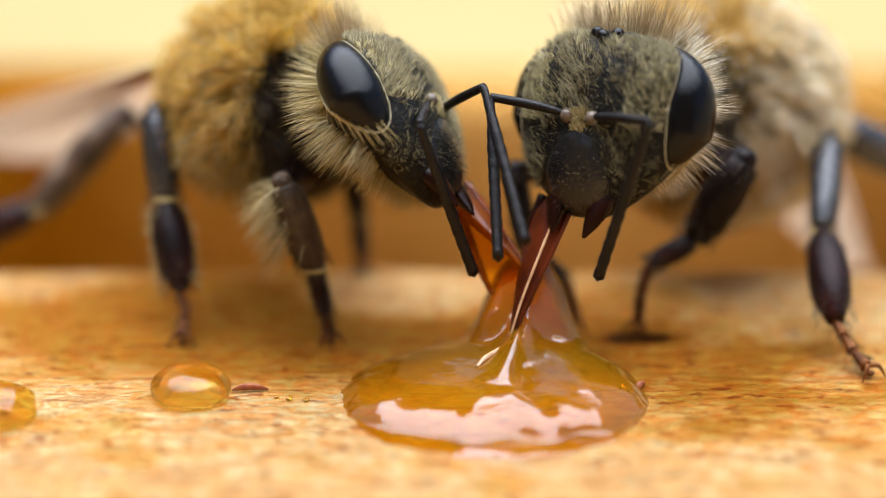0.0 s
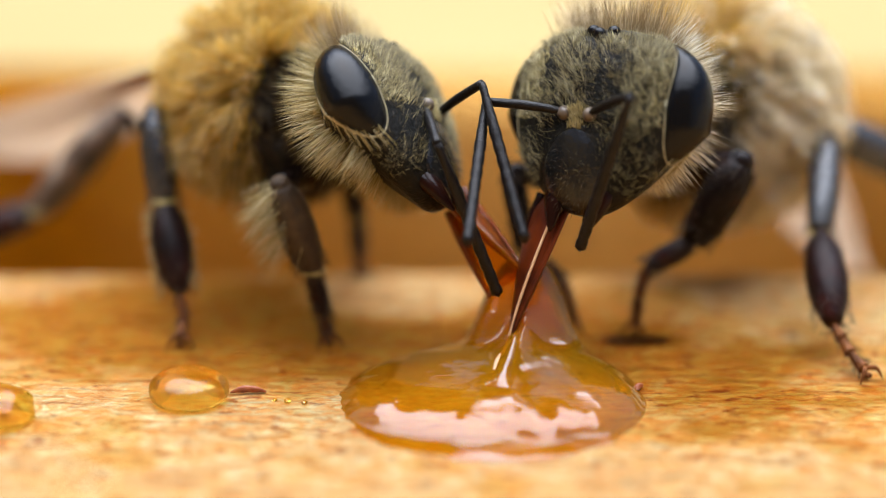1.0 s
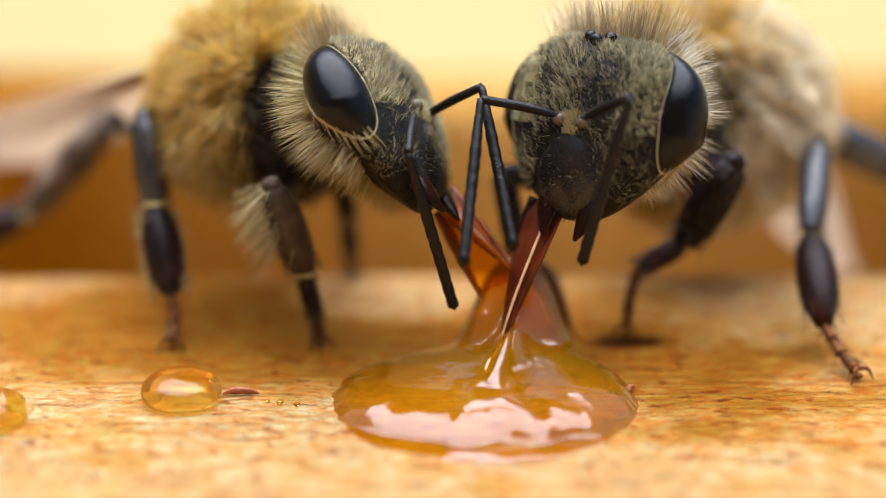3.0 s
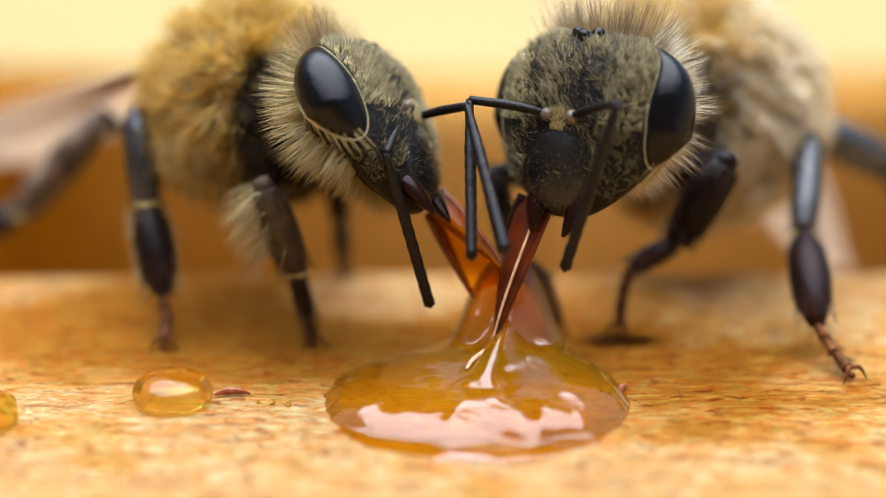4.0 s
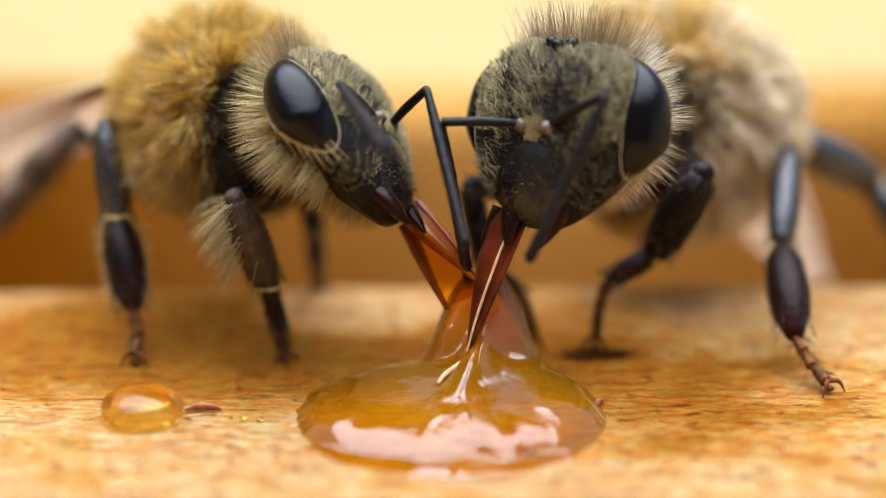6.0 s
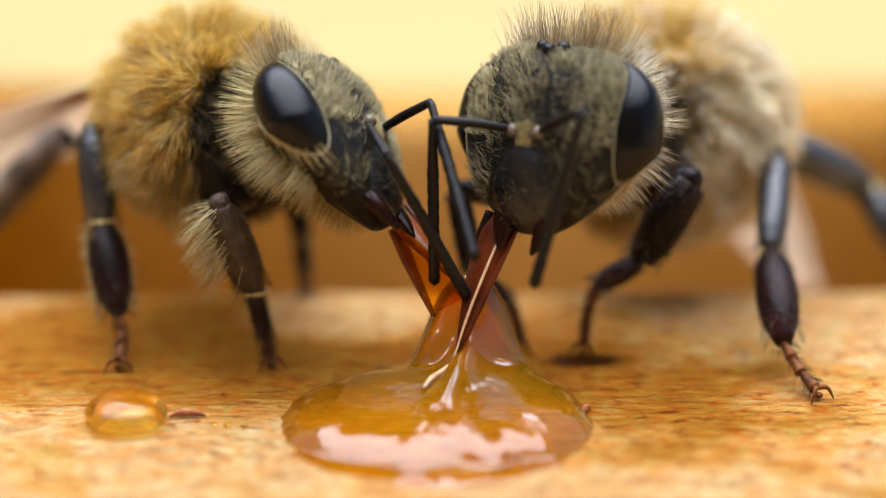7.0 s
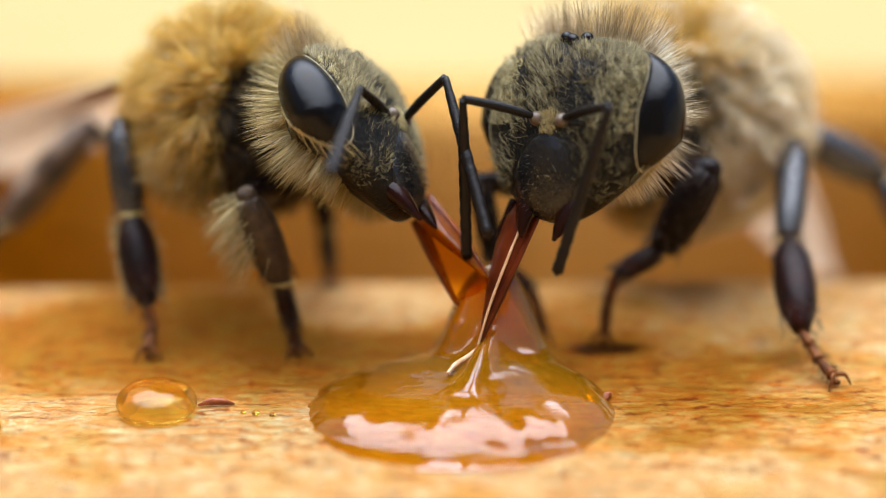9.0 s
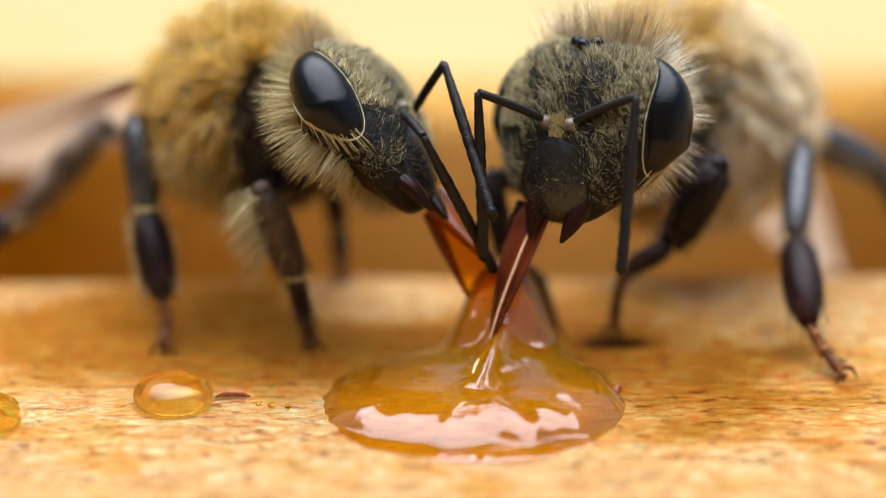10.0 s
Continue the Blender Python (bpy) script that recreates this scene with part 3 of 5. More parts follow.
def build_eye(head, s, rng, tilt):
    """A bulging compound eye set flush in the side of the head, with its pale rim and fringe."""
    rings, spokes = 26, 64
    w = np.arange(spokes) * 2 * math.pi / spokes
    verts = []
    for i in range(rings + 1):
        u = i / rings
        p, n = on_shape(head_shape, eye_dir(np.full(spokes, u), w, s, tilt))
        verts.append(p + n * (0.16 * math.sqrt(max(0.0, 1 - u ** 2.4)) - 0.03))
    verts = np.concatenate(verts)
    faces = []
    for i in range(rings):
        for k in range(spokes):
            j = (k + 1) % spokes
            q = [i * spokes + k, (i + 1) * spokes + k, (i + 1) * spokes + j, i * spokes + j]
            faces.append(q[::s] if i else ([0, spokes + k, spokes + j][::s]))
    eye = link_mesh("eye", verts, faces, M_EYE, head, "glossy black compound eye")
    w = np.linspace(0, 2 * math.pi, 49)
    p, n = on_shape(head_shape, eye_dir(np.full(49, 1.02), w, s, tilt))
    link_mesh("eye_rim", *tube(p + n * 0.005, 0.010 + 0.022 * np.clip(-np.cos(w - 0.5), 0, 1), sides=6, per=1), M_RIM, eye, "pale rim round the eye")
    n_h = 800
    w = rng.uniform(1.7, 3.3, n_h)
    u = rng.uniform(0.96, 1.16, n_h)
    d = eye_dir(u, w, s, tilt)
    p, n = on_shape(head_shape, d)
    far, _ = on_shape(head_shape, eye_dir(np.full(n_h, 1.6), w, s, tilt))
    out = far - p
    out /= np.linalg.norm(out, axis=1, keepdims=True)
    way = out * 0.9 + n * 0.45 + rng.normal(size=p.shape) * 0.10
    # stiff pale lashes round the eye's lower end
    n_c = 36
    w = rng.uniform(3.3, 5.0, n_c)
    p_c, n2 = on_shape(head_shape, eye_dir(rng.uniform(0.90, 0.99, n_c), w, s, tilt))
    far, _ = on_shape(head_shape, eye_dir(np.full(n_c, 1.5), w, s, tilt))
    out = far - p_c
    out /= np.linalg.norm(out, axis=1, keepdims=True)
    lash = out * 1.0 + n2 * 0.12 + rng.normal(size=p_c.shape) * 0.05
    size = np.concatenate([rng.uniform(0.18, 0.42, n_h), rng.uniform(0.36, 0.62, n_c)])
    thick = np.concatenate([np.full(n_h, 0.006), np.full(n_c, 0.0075)])[:, None]
    link_hair("eye_fringe", hair_mesh(np.concatenate([p, p_c + n2 * 0.06]), np.concatenate([way, lash]), size, thick, 0, rng), M_PALE, eye)
    return eye


def bee_head(bee, seed, ruff_hair, tilt):
    """A bee's head that faces -y, with its centre at the origin."""
    rng = np.random.RandomState(seed)
    head = link_mesh("head", *blob(head_shape, 5), M_FACE, bee, "black pitted head with olive fuzz")
    for s in (-1, 1):
        build_eye(head, s, rng, tilt)
    for q in ((0, -0.60, 1.70), (-0.24, -0.46, 1.76), (0.24, -0.46, 1.76)):
        link_mesh("ocellus", *ellipsoid(q, (0.13, 0.13, 0.13), level=3), M_EYE, head)
    link_mesh("clypeus", *ellipsoid((0, -0.80, -0.90), (0.80, 0.31, 0.94), (6, 0, 0), 4), M_SHELL, head, "bare shiny black clypeus")
    u = random_dirs(800, rng)
    u = u[(u[:, 1] < -0.25)]
    root = u * np.array((0.80, 0.31, 0.94)) + np.array((0, -0.80, -0.90))
    link_hair("clypeus_fuzz", short_hair_mesh(root, clumped(u + np.array((0, 0, -0.5)), root, rng, 0.1, 0.4), rng.uniform(0.05, 0.14, len(u)), 0.006, rng), M_BRISTLE, head)
    for s in (-1, 1):
        link_mesh("mandible", *tube([(s * 0.52, -0.45, -1.05), (s * 0.50, -0.74, -1.62), (s * 0.38, -0.96, -2.20)], [0.26, 0.30, 0.29, 0.23, 0.15, 0.04], flat=0.7), M_JAW, head, "glossy red-brown mandible")
        link_mesh("antenna_socket", *ellipsoid(SOCKET[(s + 1) // 2], (0.145, 0.145, 0.145), level=3), M_SOCKET, head)
    n_t = 340
    root = np.stack([rng.normal(size=n_t) * 0.10, np.full(n_t, -1.06), rng.uniform(-0.20, 0.26, n_t)], 1)
    link_hair("face_tuft", hair_mesh(root, np.array([0, -0.6, 0.7]) + rng.normal(size=(n_t, 3)) * 0.25, rng.uniform(0.05, 0.15, n_t), 0.006, 0, rng), M_PALE, head, "pale golden tuft between the antennae")

    d = random_dirs(150000, rng)
    p, n = on_shape(head_shape, d)
    ok = eye_disc(d, tilt) > np.where((d[:, 2] < EYE_Z - 0.3) & (d[:, 1] < 0.2), 1.04 + 0.34 * rng.rand(len(d)), 1.04)
    # short fuzz on the face, thin over the clypeus
    face = ok & (d[:, 1] < -0.05) & (d[:, 2] < 0.93)
    edge = np.abs(p[:, 0]) - 0.32 - 0.62 * np.clip((-0.15 - p[:, 2]) / 1.1, 0, 1)
    low = np.clip(edge / 0.45 + 0.10, 0.03, 0.30)
    rise = np.clip((p[:, 2] + 0.30) / 0.75, 0, 1)
    thick = (low * (1 - rise) + 0.66 * rise) * (0.72 + 0.28 * np.sin(7.1 * p[:, 0] + 2.0 * np.sin(5.3 * p[:, 2])) * np.sin(6.3 * p[:, 2] + 1.0))
    patch = np.array([noise.noise((a * 1.3 + seed, b, c * 1.3)) + 0.5 * noise.noise((a * 3.5, b + seed, c * 3.5)) for a, b, c in p])
    thick *= 1 + 0.7 * np.clip((np.abs(p[:, 0]) - 0.8) / 0.5, 0, 1)
    thick *= 1 - 0.65 * np.clip((-0.05 - p[:, 2]) / 0.3, 0, 1) * np.clip((np.abs(p[:, 0]) - 0.75) / 0.3, 0, 1)
    thick *= np.clip(0.72 + 1.6 * patch, 0.10, 1.5)
    face &= (rng.rand(len(d)) < thick) & (p[:, 2] > -1.35)
    q, w = p[face], n[face]
    up = np.array([0, -0.10, 0.55])
    link_hair("face_fuzz", short_hair_mesh(q, clumped(w * 0.8 + up, q, rng, 0.12, 0.40), rng.uniform(0.08, 0.24, len(q)), 0.0048, rng), M_FUZZ, head)
    # pale down along the inner edge of each eye
    disc = eye_disc(d, tilt)
    cheek = (disc > 1.06) & (disc < 1.75) & (d[:, 1] < -0.12) & (p[:, 2] > -0.05) & (p[:, 2] < 1.25) & (rng.rand(len(d)) < 0.22)
    q, w = p[cheek], n[cheek]
    link_hair("cheek_down", short_hair_mesh(q, clumped(w * 0.6 + up, q, rng, 0.1, 0.35), rng.uniform(0.07, 0.20, len(q)), 0.0050, rng), M_PALE, head, "short pale down beside the eyes")
    # pale ruff behind the eyes and down the cheeks
    d2 = random_dirs(18000, rng)
    p2, n2 = on_shape(head_shape, d2)
    ruff = (eye_disc(d2, tilt) > np.where(d2[:, 2] < EYE_Z - 0.08, 1.42, 1.03)) & (d2[:, 1] > 0.12) & (d2[:, 1] < 0.86) & (d2[:, 2] < 0.94) & (d2[:, 2] > -0.46 - 0.25 * d2[:, 1]) & (np.abs(d2[:, 0]) > 0.22)
    q, w = p2[ruff], n2[ruff]
    flare = np.stack([np.sign(q[:, 0]) * 0.26, 0.42 + 0.2 * q[:, 1], (q[:, 2] - 0.30) * 0.48], 1)
    link_hair("pale_ruff", hair_mesh(q, clumped(w * 0.45 + flare, q, rng, 0.11, 0.11), rng.uniform(0.35, 0.98, len(q)) * np.clip(1.0 + 0.5 * (q[:, 2] + 0.2), 0.5, 1.0), 0.0066, (0, 0.02, -0.05), rng), ruff_hair, head, "pale cream ruff of hair behind the eyes")
    # tall crown tuft
    d3 = random_dirs(24000, rng)
    p3, n3 = on_shape(head_shape, d3)
    top = (eye_disc(d3, tilt) > 1.03) & (d3[:, 2] > 0.80) & (d3[:, 1] > -0.12)
    q = p3[top]
    w = n3[top] * 0.65 + np.stack([q[:, 0] * 0.30, np.full(len(q), -0.1), np.full(len(q), 0.8)], 1)
    link_hair("crown_tuft", hair_mesh(q, clumped(w, q, rng, 0.2, 0.20), rng.uniform(0.15, 1.2, len(q)), 0.0052, (0, -0.05, 0), rng), M_TUFT, head, "tall brown hair tuft on the crown")
    return head


SCAPE, FLAGELLUM = 1.55, 3.40


def antenna(bee):
    """An antenna: its scape runs up +z to the elbow, where the flagellum begins."""
    scape = link_mesh("antenna", *joined(tube([(0, 0, 0), (0, 0.02, 0.3), (0, 0.03, 0.8), (0, 0, SCAPE)], [0.055, 0.085, 0.095, 0.085]), ellipsoid((0, 0, 0.02), (0.10, 0.10, 0.10), level=2)), M_ANTENNA, bee, "thin dark elbowed antenna")
    seg, pts, rad = FLAGELLUM / 11, [], []
    for i in range(11):
        r = 0.080 + 0.035 * min(1, i / 3)
        for k, g in ((0.0, 0.90), (0.35, 1.02), (0.75, 1.0)):
            pts.append((0, 0, (i + k) * seg))
            rad.append(r * g)
    pts += [(0, 0, FLAGELLUM - 0.08), (0, 0, FLAGELLUM)]
    rad += [0.085, 0.03]
    whip = link_mesh("flagellum", *tube(pts, rad, sides=14, per=1), M_ANTENNA, scape)
    whip.matrix_basis = pose_mm(0, 0, SCAPE)
    return scape, whip


def claw(parent, foot, toward):
    """Two hooked claws and a pad where a leg meets the board."""
    f, t = np.array(foot, float), np.array(toward, float)
    t = t / np.linalg.norm(t)
    side = np.cross(t, (0, 0, 1))
    for s in (-1, 1):
        a = f + (0, 0, 0.20)
        link_mesh("claw", *tube([a, a + t * 0.16 + side * s * 0.16 + np.array((0, 0, 0.02)), f + t * 0.22 + side * s * 0.30 + np.array((0, 0, -0.02))], [0.055, 0.045, 0.012], per=6), M_TARSUS, parent)
    link_mesh("foot_pad", *ellipsoid(f + t * 0.10 + np.array((0, 0, 0.08)), (0.09, 0.08, 0.06), level=3), M_TARSUS, parent)


def leg(bee, name, joints, radii, tarsus, toward, rng, hair=0, hair_way=(0, 0, -1), hair_len=0.5, band=True, fat=0.30, mat=None, brush=0, shin=None):
    """joints: hip, knee, heel (end of tibia), end of basitarsus; tarsus: ankle points down to the foot."""
    o = np.array(bee["origin"])
    j = [np.array(q, float) - o for q in joints]
    t = [np.array(q, float) - o for q in tarsus]
    mat = mat or M_LEG
    body = link_mesh(name, *tube([j[0], (j[0] + j[1]) / 2, j[1]], [radii[0], radii[0] * 1.15, radii[0] * 0.8]), mat, bee, "dark hairy jointed leg")
    link_mesh("tibia", *joined(tube([j[1], j[1] * 0.6 + j[2] * 0.4, j[2]], [radii[1] * 0.62, radii[1] * 0.92, radii[1] * 1.02, radii[1] * 1.06, radii[1] * 0.98, radii[1] * 0.66]), ellipsoid(j[1], [radii[1] * 0.61] * 3, level=3)), shin or mat, body)
    if band:
        link_mesh("joint_band", *ellipsoid(j[2], (radii[1] * 0.78, radii[1] * 0.78, 0.085), level=3), M_BAND, body, "pale yellow leg joint")
    link_mesh("basitarsus", *tube([j[2], j[2] * 0.55 + j[3] * 0.45, j[3]], [fat * 0.42, fat * 0.84, fat, fat * 1.05, fat * 0.92, fat * 0.42]), M_FOOT if mat is M_LEG else mat, body)
    pts = [j[3], *t]
    bits = []
    for a, b in zip(pts, pts[1:]):
        n = max(1, round(np.linalg.norm(b - a) / 0.32))
        for k in range(n):
            u, v = a + (b - a) * k / n, a + (b - a) * (k + 1) / n
            bits.append(tube([u, (u + v) / 2, v], [0.075, 0.10, 0.125], per=3, sides=10))
    link_mesh("tarsus", *joined(*bits), M_TARSUS, body, "slim red-brown segmented tarsus")
    claw(body, t[-1] * np.array((1, 1, 0)) + np.array((0, 0, 0)), toward)
    # bristles along tibia and basitarsus
    roots, ways = [], []
    for a, b, r, n in ((j[1], j[2], radii[1], 700), (j[2], j[3], fat, 600), (j[0], j[1], radii[0], 350)):
        k = rng.rand(n)[:, None]
        ax = (b - a) / (np.linalg.norm(b - a) + 1e-9)
        q = rng.normal(size=(n, 3))
        q -= (q @ ax)[:, None] * ax
        q /= np.linalg.norm(q, axis=1, keepdims=True)
        roots.append(a + (b - a) * k + q * r * 0.85)
        ways.append(q * 0.6 + ax * 0.9)
    for a, b in zip(pts, pts[1:]):
        ax = (b - a) / (np.linalg.norm(b - a) + 1e-9)
        q = rng.normal(size=(110, 3))
        q -= (q @ ax)[:, None] * ax
        q /= np.linalg.norm(q, axis=1, keepdims=True)
        roots.append(a + (b - a) * rng.rand(110)[:, None] + q * 0.09)
        ways.append(q * 0.7 + ax * 0.8)
    roots, ways = np.concatenate(roots), np.concatenate(ways)
    link_hair("leg_bristles", hair_mesh(roots, ways, rng.uniform(0.08, 0.26, len(roots)), 0.0050, 0, rng), M_BRISTLE, body)
    if brush:
        k = rng.uniform(0.05, 0.95, brush)[:, None]
        q = rng.normal(size=(brush, 3)) * 0.35 + np.array((-1.0, 0, -0.2)) * np.sign(rng.rand(brush) - 0.25)[:, None]
        roots = j[2] + (j[3] - j[2]) * k + q / np.linalg.norm(q, axis=1, keepdims=True) * fat * 0.8
        link_hair("tarsal_brush", hair_mesh(roots, q + np.array((0, 0, -0.8)), rng.uniform(0.2, 0.42, brush), 0.006, 0, rng), M_PALE, body, "pale fringe along the foot segment")
    if hair:
        k = rng.uniform(0, 0.62, hair)[:, None]
        q = rng.normal(size=(hair, 3)) * 0.5 + np.array(hair_way)
        q /= np.linalg.norm(q, axis=1, keepdims=True)
        roots = j[1] + (j[2] - j[1]) * k + q * radii[1] * 0.8
        link_hair("leg_fringe", hair_mesh(roots, q * 0.6 + np.array(hair_way) + rng.normal(size=(hair, 3)) * 0.24, rng.uniform(0.5, 1.1, hair) * hair_len, 0.0072, (0, 0, -0.25), rng), M_PALE, body, "long pale hair fringe on the leg")
    return body


def wing(bee, base, tip, width, name="wing", chord=None):
    """A thin veined wing blade from base to tip."""
    o = np.array(bee["origin"])
    a, b = np.array(base, float) - o, np.array(tip, float) - o
    ax = b - a
    side = np.cross(ax, (0, 0.25, 1))
    if chord:
        side = -np.array(chord, float)
    side /= np.linalg.norm(side)
    lift = np.cross(side, ax)
    lift /= np.linalg.norm(lift)
    n, outline = 24, []
    for k in range(n + 1):
        s = k / n
        outline.append((s, 0.10 * math.sin(math.pi * s) * width))
    for k in range(n, -1, -1):
        s = k / n
        outline.append((s, -width * (math.sin(math.pi * min(1, s ** 0.8)) ** 0.7 * 0.9 + 0.05)))
    m = len(outline)
    verts = [a + ax * s + side * w + lift * h for h in (0.012, -0.012) for s, w in outline]
    faces = [list(range(m)), [m + k for k in range(m)][::-1]] + [[k, m + k, m + (k + 1) % m, (k + 1) % m] for k in range(m)]
    ob = link_mesh(name, verts, faces, M_WING, bee, "thin translucent veined wing", smooth=False)
    for w0, w1 in ((0.0, 0.02), (-0.25, -0.15), (-0.45, -0.5)):
        pts = [a + ax * s + side * width * (w0 * s * 2 if s < 0.5 else w0 + (w1 - w0) * (s - 0.5) * 2) * 0.9 for s in (0, 0.25, 0.5, 0.75, 0.95)]
        link_mesh("vein", *tube(pts, [0.06, 0.05, 0.03], sides=6, per=4), M_TARSUS, ob)
    return ob


def bee_body(name, origin, thorax, radii, tail, head_at, seed, label, pale_way, pale_from, pale_hair, gaps, bald, pale_thick, skin):
    """The root, thorax with its coat, abdomen rings; places are in the world."""
    rng = np.random.RandomState(seed)
    bee = new(name)
    bee.matrix_basis = pose_mm(*origin)
    bee["origin"] = list(origin)
    tagged(bee, label, "bee", "bees at the honey")
    o, c, e = np.array(origin, float), np.array(thorax, float), np.array(tail, float)
    c, e = c - o, e - o

    def shape(d):
        return d * np.array(radii) + c

    link_mesh("thorax", *blob(shape, 4), skin, bee)
    d = random_dirs(52000, rng)
    p, n = d * np.array(radii) + c, d / np.array(radii)
    n /= np.linalg.norm(n, axis=1, keepdims=True)
    back = (e - c) / np.linalg.norm(e - c)
    w = n * 0.9 + back * 0.35 + np.array((0, 0, -0.30))
    nod = np.array(head_at, float) - np.array(thorax, float)
    nod /= np.linalg.norm(nod)
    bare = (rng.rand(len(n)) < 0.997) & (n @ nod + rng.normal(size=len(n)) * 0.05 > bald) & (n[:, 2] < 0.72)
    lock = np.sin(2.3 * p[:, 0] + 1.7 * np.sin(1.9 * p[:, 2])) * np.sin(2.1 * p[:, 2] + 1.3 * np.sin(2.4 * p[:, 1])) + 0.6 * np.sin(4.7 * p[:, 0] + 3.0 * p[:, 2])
    # shade between head and thorax is put into these dark neck hairs
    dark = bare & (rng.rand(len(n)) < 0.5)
    link_hair("neck_shade_fur", hair_mesh(p[dark], clumped(w[dark], p[dark], rng, 0.3, 0.4), rng.uniform(0.3, 0.75, dark.sum()), 0.009, (0, 0, -0.15), rng), M_NECK_SHADE, bee, "dark brown neck fur carrying the shade behind the head")
    bare |= rng.rand(len(n)) < gaps * np.clip(0.35 - 0.75 * n[:, 2], 0, 0.90) * (lock < 0.25)
    p, n, w = p[~bare], n[~bare], w[~bare]
    ln = rng.uniform(0.55, 1.15, len(p)) * np.where((n @ nod > 0.44) & (n[:, 2] < 0.6), 0.55, 1.0) * np.clip(1.0 + 0.5 * n[:, 2], 0.55, 1.0)
    pale = n @ np.array(pale_way) + rng.normal(size=len(p)) * 0.12 > pale_from
    pale ^= rng.rand(len(p)) < 0.15
    w = clumped(w, p, rng, 0.36, 0.34)
    link_hair("thorax_fur", hair_mesh(p[~pale], w[~pale], ln[~pale], 0.0086, (0, 0, -0.12), rng), M_FUR, bee, "dense golden-brown thorax fur")
    link_hair("flank_fur", hair_mesh(p[pale], w[pale], ln[pale], pale_thick, (0, 0, -0.2), rng), pale_hair, bee, "dense cream flank fur")
    return bee, rng


def abdomen(bee, thorax, tail, rng):
    o = np.array(bee["origin"])
    a, b = np.array(thorax, float) - o, np.array(tail, float) - o
    ax = b - a
    prof = [(0.18, 0.5), (0.30, 1.25), (0.45, 1.75), (0.60, 1.85), (0.75, 1.65), (0.88, 1.15), (1.0, 0.25)]
    for i, ((s0, r0), (s1, r1)) in enumerate(zip(prof, prof[1:])):
        pts = [a + ax * s0, a + ax * (s0 + s1) / 2, a + ax * (s1 + 0.02)]
        link_mesh("abdomen_ring", *tube(pts, [r0 * 0.96, (r0 + r1) / 2 * 1.02, r1 * 1.0], sides=28, per=5), M_BROWN if i < 3 else M_SHELL, bee)
        n = 900
        k, w0 = rng.uniform(0.55, 1.0, n), rng.uniform(0, 2 * math.pi, n)
        d = ax / np.linalg.norm(ax)
        u = np.cross(d, (0, 0, 1)); u /= np.linalg.norm(u)
        v = np.cross(u, d)
        q = np.cos(w0)[:, None] * u + np.sin(w0)[:, None] * v
        root = a + ax * (s0 + (s1 - s0) * k)[:, None] + q * (r0 + (r1 - r0) * k)[:, None]
        link_hair("abdomen_fur", hair_mesh(root, q * 0.5 + d, rng.uniform(0.25, 0.5, n), 0.011, 0, rng), M_FUR, bee)


M_BROWN = speckled("brown_abdomen", [(0.3, (0.16, 0.06, 0.015)), (0.7, (0.34, 0.15, 0.04))], 2.0, 0.35, 0.02, 18)


def proboscis(bee, length, wide=0.46, root=0.45, mat=None, ridge=None):
    """The folded tongue sheath: runs down -z from its base; the glossa hangs from its tip."""
    L, mat, ridge, k = length, mat or M_TONGUE, ridge or M_GLOSSA, wide / 0.46
    sheath = link_mesh("proboscis", *tube([(0.26, 0.05, root), (0.24, 0.05, -L * 0.2), (0.12, 0.03, -L * 0.6), (0, 0, -L)], [wide * 0.5, wide * 0.98, wide * 0.98, wide * 0.84, wide * 0.62, wide * 0.36, 0.03], flat=0.5, sides=20), mat, bee, "glossy red-brown tongue sheath")
    link_mesh("galea", *tube([(-0.18 * k, 0.10 * k, root - 0.15), (-0.17 * k, 0.12 * k, -L * 0.3), (-0.09 * k, 0.10 * k, -L * 0.7), (0, 0.02, -L * 1.02)], [0.12, 0.11, 0.07, 0.02], flat=0.5), mat, sheath)
    link_mesh("palp", *tube([(-0.05 * k, 0.26 * k, root - 0.25), (-0.07 * k, 0.28 * k, -L * 0.3), (-0.04 * k, 0.20 * k, -L * 0.7), (0, 0.03, -L * 1.03)], [0.022, 0.030, 0.028, 0.02]), ridge, sheath, "glossy ridge of the tongue")
    link_mesh("palp", *tube([(0.62 * k, 0.05, 0.3), (0.58 * k, 0.08, -L * 0.15), (0.48 * k, 0.05, -L * 0.32)], [0.13 * k, 0.11 * k, 0.03]), M_JAW, sheath)
    tip = link_mesh("glossa", *tube([(0, 0, 0.05), (0.0, 0, -0.35), (0.03, 0.02, -0.75), (0, 0, -1.05)], [0.035, 0.045, 0.05, 0.03]), ridge, sheath, "slim tongue tip")
    tip.matrix_basis = pose_mm(0, 0, -L)
    return sheath, tip


def mouth_rod(bee, length):
    """A single labial palp, running down -z."""
    L = length
    return link_mesh("labial_palp", *tube([(0, 0, 0.15), (0.03, 0, -L * 0.3), (0.02, 0, -L * 0.7), (0, 0, -L)], [0.17, 0.14, 0.09, 0.05], flat=0.7), M_AMBER, bee, "amber-brown mouth palp dipped in honey")


